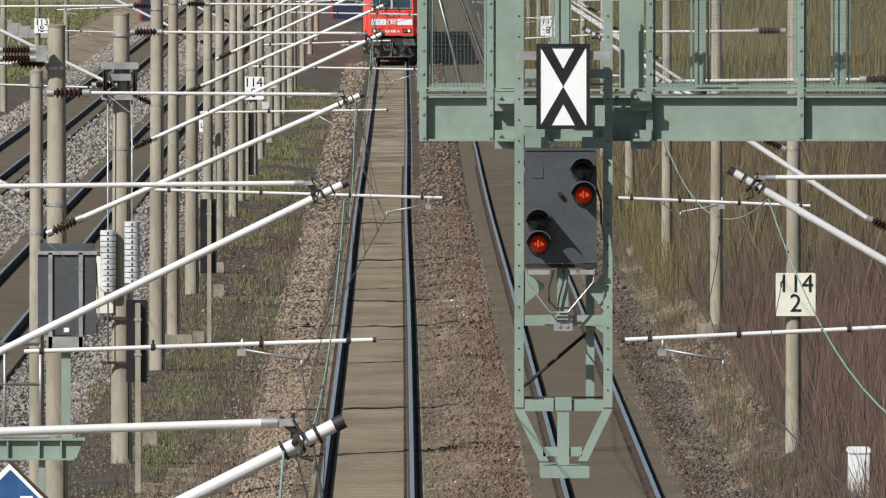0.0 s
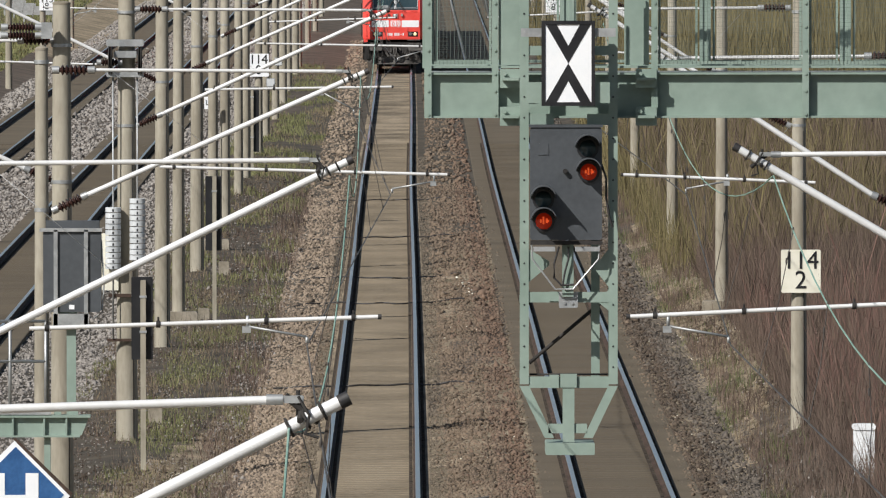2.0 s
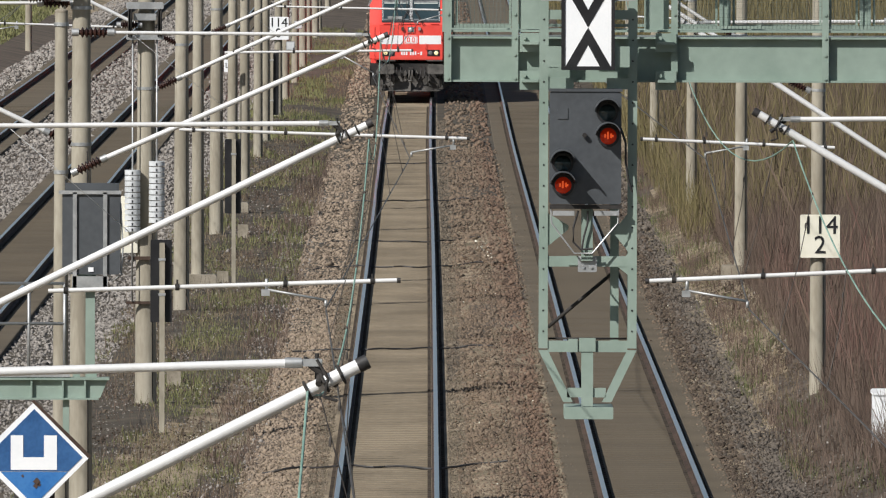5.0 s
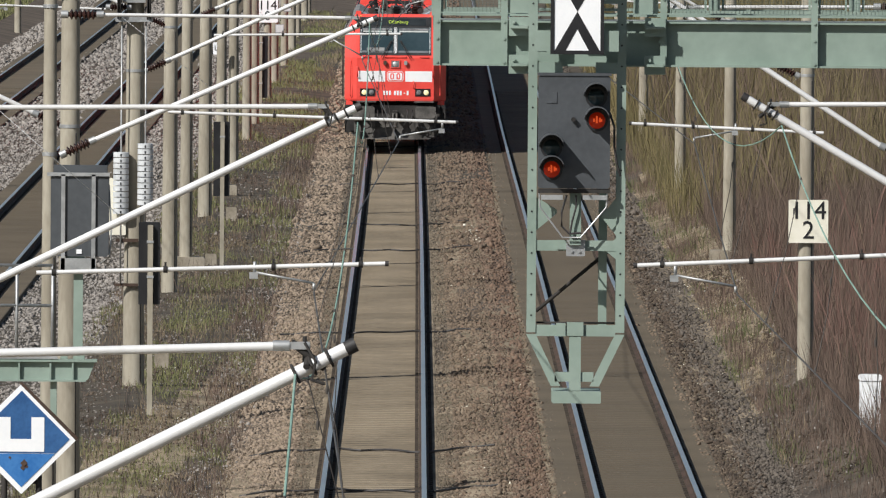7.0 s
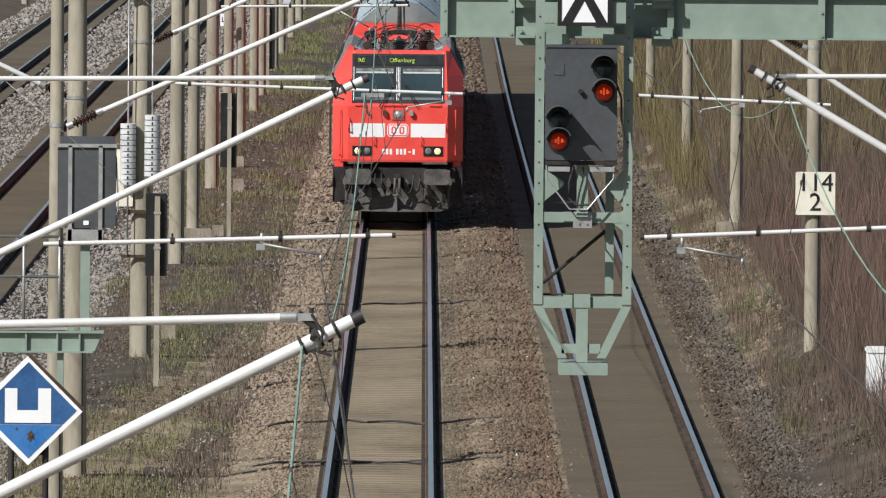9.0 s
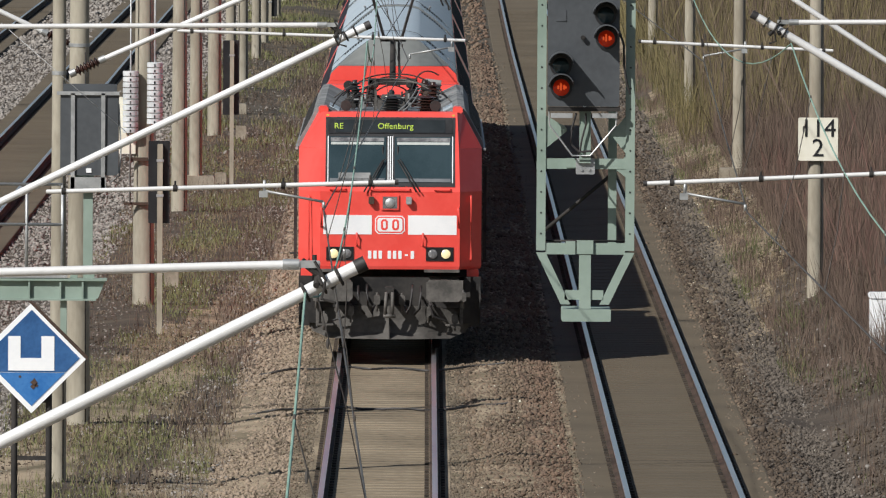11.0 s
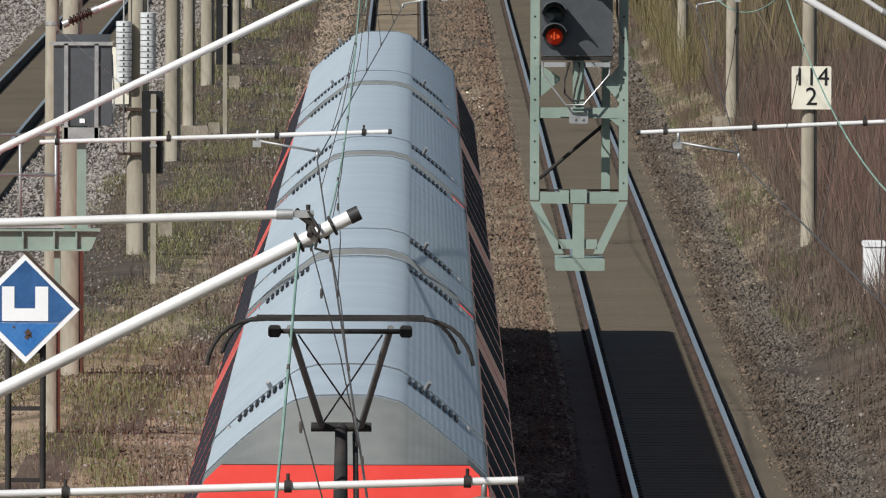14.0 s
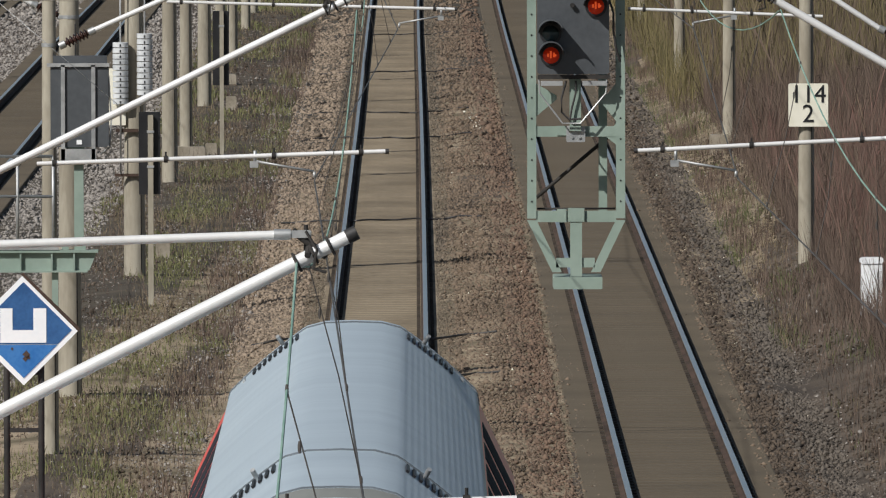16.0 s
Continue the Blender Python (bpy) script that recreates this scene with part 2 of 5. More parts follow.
SPAN = 56.0                                            # from mast to mast


def lift(y):
    """The line rises gently in the distance."""
    return -0.1 + (2.0e-6 * max(0.0, y - 278.0) ** 2 if y < 900 else 0.774 + 0.00249 * (y - 900))


def bend(y):
    """The line runs straight but for a slight kink in the middle distance."""
    return -0.06 * math.exp(-((y - 420.0) / 75.0) ** 2)


# ---- ground and tracks ----
# x from the centre of the place, height against rail head
SECTION = ((-400, 1.0), (-60, 0.6), (-30, 0.3), (-19, 0.05), (-17, -0.35), (-16.2, -0.28), (-7.6, -0.28), (-6.9, -0.42), (-6.3, -0.25), (-5.0, -0.15), (-3.6, -0.22), (-2.9, -0.30), (-2.2, -0.2), (-1.82, -0.19), (-1.76, -0.187), (0.58, -0.187), (0.64, -0.18), (0.9, -0.14), (1.3, -0.11), (1.75, -0.15), (2.05, -0.18), (2.11, -0.187), (4.72, -0.187), (4.78, -0.2), (5.2, -0.21), (5.8, -0.3), (6.2, -0.2), (7.0, 0.12), (9, 0.3), (14, 0.9), (30, 1.6), (60, 2.5), (400, 4.0))
YS = [-300, -120, -60, 0, 60, 120] + [150 + 6 * i for i in range(60)] + [520 + 25 * i for i in range(20)] + [1050, 1300, 1800, 2600, 4000]


def height(x, y):
    for (a, p), (b, q) in zip(SECTION, SECTION[1:]):
        if x <= b:
            return p + (q - p) * (x - a) / (b - a) + lift(y)
    return 4.0


def ground():
    # denser across, with small humps
    xs = sorted({x for x, _ in SECTION} | {-7.6 + 0.35 * i for i in range(17)} | {4.6 + 0.35 * i for i in range(30)})
    v, f = [], []
    for y in YS:
        for x in xs:
            hump = 0.0 if abs(x - LEFT) < 1.45 or abs(x - RIGHT) < 1.5 or abs(x) > 40 else 0.05 * noise.noise(Vector((x * 0.9, y * 0.12, 0)))
            v.append((x + bend(y), y, height(x, y) + hump))
    n = len(xs)
    g = Shape()
    g.add(v, [(j * n + i, j * n + i + 1, (j + 1) * n + i + 1, (j + 1) * n + i) for j in range(len(YS) - 1) for i in range(n - 1)], True)
    ob = part("ground", g, TURF)
    ob.data.materials.append(SOIL), ob.data.materials.append(EARTH)
    cx = [((xs[i] + xs[i + 1]) / 2) for i in range(n - 1)]
    soil = [(-16.8 < x < -7.2) or (-2.75 < x < 5.8) for x in cx]
    ob.data.polygons.foreach_set("material_index", [1 if soil[i] else 2 if 5.8 <= cx[i] < 40 else 0 for j in range(len(YS) - 1) for i in range(n - 1)])
    return tagged(ob, "dry turf verge with brown stony track bed", "ground", kind="structure")


RAIL = ((-0.07, -0.172), (0.07, -0.172), (0.07, -0.155), (0.012, -0.135), (0.012, -0.045), (0.036, -0.036), (0.036, -0.006), (-0.036, -0.006), (-0.036, -0.036), (-0.012, -0.045), (-0.012, -0.135), (-0.07, -0.155))
TOPR = ((-0.038, -0.006), (0.038, -0.006), (0.037, -0.001), (0.034, 0.002), (-0.034, 0.002), (-0.037, -0.001))


def along(ring, x0, ys, shape, smooth=False):
    return shape.loft([[(x0 + bend(y) + x, y, z + lift(y)) for x, z in ring] for y in ys], True, smooth)


def track(cx, y0, name, label, bed=None):
    ys = [y0] + [y for y in YS if y0 < y < 1100]
    road = thing(name, label, "railway track", kind="structure")
    for s in (-1, 1):
        rail = part("rail", along(RAIL, cx + s * 0.7535, ys, Shape()), RUST, road, "rusty steel rail")
        part("rail_head", along(TOPR, cx + s * 0.7535, ys, Shape()), HEAD, rail, "polished running surface")
    bed = bed or SLAB
    w = 0.98 if bed is SLAB else 1.3
    part("slab", along(((-w, -0.34), (w, -0.34), (w, -0.187), (w - 0.02, -0.178), (-w + 0.02, -0.178), (-w, -0.187)), cx, ys, Shape()), bed, road, "weathered concrete track slab")
    # ribs under the rails and their clips; the nearer ribs are pieces of their own
    ribs, clips, near = Shape(), Shape(), cx in (LEFT, RIGHT)
    one = Shape().box(-0.87, 0, -0.19, 0.87, 0.26, -0.174).mesh("sleeper", RIB if bed is SLAB else RIB2)
    for i in range(520):
        y = 142 + 0.65 * i
        z, x = lift(y), cx + bend(y)
        if near and 60 <= i < 330:
            ob = new("sleeper", one)
            ob.parent, ob.location = road, (x, y, z)
        else:
            ribs.box(x - 0.87, y, z - 0.19, x + 0.87, y + 0.26, z - 0.174)
        for s in (-1, 1):
            for d in (-0.11, 0.11):
                clips.box(x + s * 0.7535 + d - 0.03, y + 0.07, z - 0.17, x + s * 0.7535 + d + 0.03, y + 0.2, z - 0.145)
    tagged(part("sleepers", ribs, RIB if bed is SLAB else RIB2, road), kind="stuff")
    tagged(part("rail_clip", clips, CLIP, road, "dark rail clips"), kind="stuff")
    return road


def pebbles(name, bands, material, label, seed):
    """Loose stones: bands of x0, x1, y0, y1, stones to the square metre, size."""
    rng = np.random.default_rng(seed)
    base = np.array([(1, 0, 0), (0, 1, 0), (-1, 0, 0), (0, -1, 0), (0, 0, 1), (0, 0, -1)], float)
    faces = np.array([(0, 1, 4), (1, 2, 4), (2, 3, 4), (3, 0, 4), (1, 0, 5), (2, 1, 5), (3, 2, 5), (0, 3, 5)])
    vs, fs, k = [], [], 0
    for x0, x1, y0, y1, n, size in bands:
        count = int((x1 - x0) * (y1 - y0) * n)
        x, y = rng.uniform(x0, x1, count), rng.uniform(y0, y1, count)
        z = np.array([height(a, b) for a, b in zip(x, y)])
        s = size * rng.lognormal(0, 0.35, count)
        turn = rng.uniform(0, 6.283, count)
        p = base[None] * rng.uniform(0.55, 1.25, (count, 6, 1)) * s[:, None, None] + rng.normal(0, 0.22, (count, 6, 3)) * s[:, None, None]
        c, q = np.cos(turn)[:, None], np.sin(turn)[:, None]
        px, py = p[..., 0] * c - p[..., 1] * q, p[..., 0] * q + p[..., 1] * c
        bx = np.array([bend(b) for b in y])
        vs.append(np.stack([px + (x + bx)[:, None], py + y[:, None], p[..., 2] * 0.8 + (z + 0.25 * s)[:, None]], -1).reshape(-1, 3))
        fs.append((faces[None] + (k + 6 * np.arange(count))[:, None, None]).reshape(-1, 3))
        k += 6 * count
    return stuff(name, np.concatenate(vs), np.concatenate(fs), material, label, "ballast")


def blades(name, bands, material, label, category, seed, clump=0.0):
    """Thin upright stems: bands of x0, x1, y0, y1, stems to the square metre, tallness, width."""
    rng = np.random.default_rng(seed)
    vs, fs, k = [], [], 0
    for x0, x1, y0, y1, n, tall, wide in bands:
        count = int((x1 - x0) * (y1 - y0) * n)
        x, y = rng.uniform(x0, x1, count), rng.uniform(y0, y1, count)
        if clump:
            keep = np.array([noise.noise(Vector((a * 0.8, b * 0.10, seed))) for a, b in zip(x, y)]) > clump + rng.normal(0, 0.12, count)
            x, y = x[keep], y[keep]
            count = len(x)
        z = np.array([height(a, b) for a, b in zip(x, y)]) - 0.04
        x = x + np.array([bend(b) for b in y])
        h = tall * rng.lognormal(-0.1, 0.4, count)
        lean, side = rng.normal(0, 0.19, (count, 2)) * h[:, None], rng.uniform(0, 6.283, count)
        wx, wy = np.cos(side) * wide, np.sin(side) * wide
        a = np.stack([x - wx, y - wy, z], -1)
        b = np.stack([x + wx, y + wy, z], -1)
        m = np.stack([x + lean[:, 0] * 0.53 + wx * 1.2, y + lean[:, 1] * 0.53 + wy * 1.2, z + h * 0.55], -1)
        c = np.stack([x + lean[:, 0], y + lean[:, 1], z + h], -1)
        vs.append(np.stack([a, b, m, c], 1).reshape(-1, 3))
        q = (k + 4 * np.arange(count))[:, None]
        fs.append(np.concatenate([q + np.array([[0, 1, 2]]), q + np.array([[0, 2, 3]])]))
        k += 4 * count
    return stuff(name, np.concatenate(vs), np.concatenate(fs), material, label, category)


ground()
track(LEFT, -120, "track_1", "slab track with shiny rail heads in brown ballast")
track(RIGHT, -120, "track_2", "second slab track with shiny rail heads", SLAB2)
track(FAR_A, -120, "track_3", "slab track beyond the row of masts", SLAB2)
track(FAR_B, -120, "track_4", "outer slab track along the meadow", SLAB2)


# ---- masts and overhead line ----
def mast(x, y, top, r=0.14, plinth=False):
    z = height(x, y)
    m = thing("catenary_mast", "tall round tapered grey-brown concrete catenary mast in the verge", "mast", pose(x + bend(y), y, z), "catenary masts")
    part("shaft", Shape().tube((0, 0, -0.3), (0, 0, top + lift(y) - z), r * 1.18, 20, r * 0.86), MAST, m)
    part("mast_cap", Shape().bead((0, 0, top + lift(y) - z), (0, 0, top + lift(y) - z + 0.05), [(0, r * 0.9), (0.6, r * 0.88), (1, r * 0.5)], 20), PLINTH, m, "weathered mast cap")
    for zz in (5.3, 7.3):
        part("collar", Shape().tube((0, 0, zz - z - 0.025), (0, 0, zz - z + 0.025), r * 1.02, 20), ZINC, m, "galvanised strap")
    part("earth_wire", Shape().tube((r * 0.75, -r * 0.9, 0.0), (r * 0.6, -r * 0.75, 5.2 - z), 0.01, 5), SOOT, m, "dark earthing wire")
    if plinth:
        part("plinth", Shape().box(-0.42, -0.4, -0.2, 0.42, 0.4, 0.27, 0.03), PLINTH, m, "concrete plinth")
    return m


def insulator(a, b, parent, sheds=6):
    a, b = Vector(a), Vector(b)
    ins = part("insulator", Shape().bead(a, b, [(0, 0.03), (0.02, 0.05), (0.16, 0.05), (0.18, 0.035)] + [(0.2 + 0.6 * (i + d) / sheds, r) for i in range(sheds) for d, r in ((0.1, 0.035), (0.45, 0.075), (0.6, 0.075), (0.95, 0.035))] + [(0.82, 0.035), (0.84, 0.05), (0.98, 0.05), (1, 0.03)]), CERAMIC, parent, "ribbed brown ceramic insulator")
    for q, r in ((0, 0.17), (0.83, 1)):
        part("end_cap", Shape().tube(a.lerp(b, q), a.lerp(b, r), 0.055, 10), ZINC, ins, "galvanised end cap")


def cantilever(y, mx, tx, push, zt=7.25, dx=0.0, dz=0.0, dl=0.0, dr=0.0):
    """Bracket from the mast at mx to the track at tx; push: the wire is held away from the mast."""
    s = 1 if tx > mx else -1                      # way from mast to track
    w = abs(tx - mx) + dx
    c = thing("catenary_cantilever", "bare aluminium tube bracket that carries the overhead wires", "cantilever", pose(mx + bend(y), y, lift(y) + 0.1), "catenary cantilevers")
    end = s * (w + (0.02 if push else -0.20))
    zt = (zt if s > 0 else zt + 0.1) + dz
    low, high = Vector((s * 0.62, 0, 5.50 + dl)), Vector((end + s * (0.16 if push else 0.22), 0, zt + (-0.015 if s > 0 else 0.05)))
    insulator((s * 0.14, 0, 5.28 + dl), low, c)
    part("strut", Shape().tube(low, high, 0.037, 16), ALU, c, "thick slanting aluminium tube")
    part("end_plug", Shape().tube(high, high + (high - low).normalized() * 0.06, 0.040, 16), CAP, c, "black end plug")
    insulator((s * 0.14, 0, zt + 0.02 + 0.58 * dl), (s * 0.72, 0, zt + 0.02 + 0.54 * dl), c)
    part("top_tube", Shape().tube((s * 0.7, 0, zt + 0.02 + 0.54 * dl), (end - s * 0.15, 0, zt), 0.024, 12), ALU, c, "level aluminium tube")
    part("clevis", Shape().tube((end - s * 0.23, 0, zt), (end - s * 0.14, 0, zt), 0.029, 12).box(min(end - s * 0.14, end - s * 0.03), -0.02, zt - 0.018, max(end - s * 0.14, end - s * 0.03), 0.02, zt + 0.022, 0.006).tube((end - s * 0.05, -0.035, zt), (end - s * 0.05, 0.035, zt), 0.017, 8), ZINC, c, "galvanised clevis with pin")
    clamp = Shape().tube((end - s * 0.06, 0.05, zt + 0.05), (end - s * 0.06, 0.05, zt - 0.12), 0.012).tube((end - s * 0.13, 0.0, zt + 0.02), (end + s * 0.05, 0.02, zt - 0.12), 0.02)
    clamp.tube((end - s * 0.05, -0.06, zt - 0.11), (end - s * 0.04, 0.05, zt - 0.05), 0.018)
    way = (high - low).normalized()
    for q in (0.1, 0.2, 0.3):
        p = high - way * q
        clamp.path([p + Vector((way.z * 0.05 * math.sin(g) * -s, 0.052 * math.cos(g), abs(way.x) * 0.05 * math.sin(g))) for g in np.linspace(0, 6.2832, 13)], 0.009, 5)
    clamp.path([(end - s * 0.06, -0.06, zt + 0.02), (end + s * 0.0, -0.08, zt - 0.08), (end - s * 0.02, -0.07, zt - 0.18), (end + s * 0.05, -0.06, zt - 0.2)], 0.009, 5)
    part("clamp", clamp, SOOT, c, "dark wire clamp")
    w -= dx
    # the lower tube and its steady arm
    k = 0.26 if push else 0.30
    a = low.lerp(high, k)
    reach = w + (1.13 if push else 0.31) + (0.0 if s > 0 else 0.18)
    zb = (5.83 if push else 5.77) if s > 0 else 5.77
    b = Vector((s * reach, 0, zb + dr))
    a.z -= 0.05
    zb += dr
    if not push:
        a = Vector((s * 1.38, 0, 5.66 + 1.3 * max(dr, 0.0)))
    part("registration_tube", Shape().tube(a, b, 0.022, 10), ALU, c, "thin level aluminium tube")
    part("end_plug", Shape().tube(b, b + Vector((s * 0.035, 0, 0)), 0.026, 10), CAP, c, "black end plug")
    for q in (0.05, 0.37, 0.68, 0.93):
        p = a.lerp(b, q)
        part("tube_clip", Shape().tube(p - Vector((s * 0.02, 0, 0)), p + Vector((s * 0.02, 0, 0)), 0.034, 10).tube(p, p + Vector((0, 0, 0.07)), 0.01), SOOT, c, "dark clip")
    hook = Vector((s * (w + (0.95 if push else -0.92)), 0, zb - 0.09))
    tip = Vector((s * (w + (0.38 if push else -0.36)), 0, 5.58))
    part("steady_arm", Shape().tube(hook, tip, 0.012, 8).tube(hook + Vector((0, 0, 0.1)), hook, 0.016).box(hook.x - 0.05, -0.02, hook.z - 0.06, hook.x + 0.03, 0.02, hook.z).tube(tip, tip - Vector((0, 0, 0.06)), 0.015), ZINC, c, "thin steady arm with clip")
    # slack stay between the tubes
    part("stay_wire", Shape().tube((s * 0.95, 0, zt), low.lerp(high, 0.42), 0.003, 5), ZINC, c, "thin stay wire")
    return c


def overhead(tx, s, ys, name, label):
    """Messenger, contact wire and droppers above a track; s: side on which the masts stand."""
    line = thing(name, label, "overhead wire")
    mess, cont = [], []
    for j, (y0, y1) in enumerate(zip(ys, ys[1:])):
        st = [(0.36 if (i % 2) else -0.36) for i in (j, j + 1)]
        for i in range(17):
            q = i / 16
            if i == 16 and j < len(ys) - 2:
                break
            y = y0 + (y1 - y0) * q
            x = tx + bend(y)
            xm = x + (st[0] + (st[1] - st[0]) * q) * 0.12 * -1
            xc = x + st[0] + (st[1] - st[0]) * q
            zm = 7.2 - 1.02 * 4 * q * (1 - q) * 0.72
            mess.append((xm, y, zm + lift(y))), cont.append((xc, y, 5.6 + lift(y)))
            if i in (2, 5, 8, 11, 14):
                drop = Shape().path([(xm, y, zm + lift(y)), ((xm + xc) / 2 + 0.02, y, (zm + 5.6) / 2 + lift(y)), (xc, y, 5.61 + lift(y))], 0.004, 4)
                for x1, z1 in ((xm, zm), (xc, 5.62), (xm * 0.8 + xc * 0.2, zm * 0.8 + 1.1)):
                    drop.bead((x1, y, z1 - 0.03 + lift(y)), (x1, y, z1 + 0.03 + lift(y)), [(0, 0.005), (0.3, 0.009), (0.7, 0.009), (1, 0.005)], 6)
                part("dropper", drop, WIRE, line)
    part("messenger_wire", Shape().path(mess, 0.007), COPPER, line, "green weathered copper cable")
    part("contact_wire", Shape().path(cont, 0.0075), WIRE, line, "dark contact wire")


MASTS = [73, 129, 185, 241, 300, 355, 411] + [465 + SPAN * i for i in range(7)]
MX, RX = -4.95, 6.9
for i, y in enumerate(MASTS):
    mast(MX - (0.07 if i > 3 else 0.0), y, 7.56 if i == 2 else 7.75, {2: 0.1, 3: 0.165}.get(i, 0.125), plinth=i in (4, 5))
    cantilever(y, MX, LEFT, i % 2 == 0, dx={0: 0.045, 2: -0.17, 3: 0.2}.get(i, 0.0), dz={0: 0.0, 2: -0.08, 3: 0.08}.get(i, 0.0), dl={0: -0.25, 1: -0.1}.get(i, 0.0), dr={2: -0.06, 3: 0.21}.get(i, 0.0))
    mast(RX, y, 8.2, 0.125, plinth=i in (4,))
    cantilever(y, RX, RIGHT - 0.05, i % 2 == 1, dx=0.1 if i == 1 else 0.0, dz=-0.05 if i == 1 else 0.0)
for i, (y, r) in enumerate(((200.5, 0.15), (286, 0.145), (337, 0.15), (378, 0.13), (430, 0.13), (490, 0.13), (550, 0.14), (615, 0.14))):
    mast(MX - {0: 0.12, 1: 0.18, 2: 0.22}.get(i, 0.05 + 0.03 * (i % 3)), y, 8.0 + 0.5 * (i % 2), r, plinth=False)
    if i != 2:
        cantilever(y, MX - 0.05, FAR_A, i % 2 == 0)
for i, y in enumerate((300, 356, 412, 468, 524, 590, 645, 700)):
    mast(-17.2, y, 7.8, 0.13)
    cantilever(y, -17.2, FAR_B, i % 2 == 0)
overhead(LEFT, -1, [17] + MASTS, "overhead_line", "catenary of green messenger and dark contact wire over the nearer track")
overhead(RIGHT - 0.05, 1, [17] + MASTS, "overhead_line", "catenary of green messenger and dark contact wire over the second track")
overhead(FAR_A, 1, [138, 200.5, 240, 285, 337, 378, 430, 490, 550, 615, 680], "overhead_line", "catenary over the tracks beyond the masts")



# ---- signal gantry over the second track ----
def mesh_panel(x0, x1, z0, z1, y, parent):
    """Wire netting in a slim frame."""
    p = part("mesh_frame", Shape().box(x0, y - 0.01, z0, x1, y + 0.01, z0 + 0.03).box(x0, y - 0.01, z1 - 0.03, x1, y + 0.01, z1).box(x0, y - 0.01, z0 + 0.03, x0 + 0.025, y + 0.01, z1 - 0.03).box(x1 - 0.025, y - 0.01, z0 + 0.03, x1, y + 0.01, z1 - 0.03), GREEN, parent)
    net, r = Shape(), 0.0012
    for i in range(1, int((x1 - x0) / 0.04)):
        x = x0 + 0.04 * i
        net.box(x - r, y - 0.016, z0, x + r, y - 0.012, z1)
    for i in range(1, int((z1 - z0) / 0.04)):
        z = z0 + 0.04 * i
        net.box(x0, y - 0.012, z - r, x1, y - 0.008, z + r)
    tagged(part("netting", net, NETWIRE, p, "thin wire netting"), kind="stuff")


def bolt(x, y, z, parent, r=0.016):
    part("bolt", Shape().tube((x, y, z), (x, y - 0.014, z), r, 6), GREEN, parent)


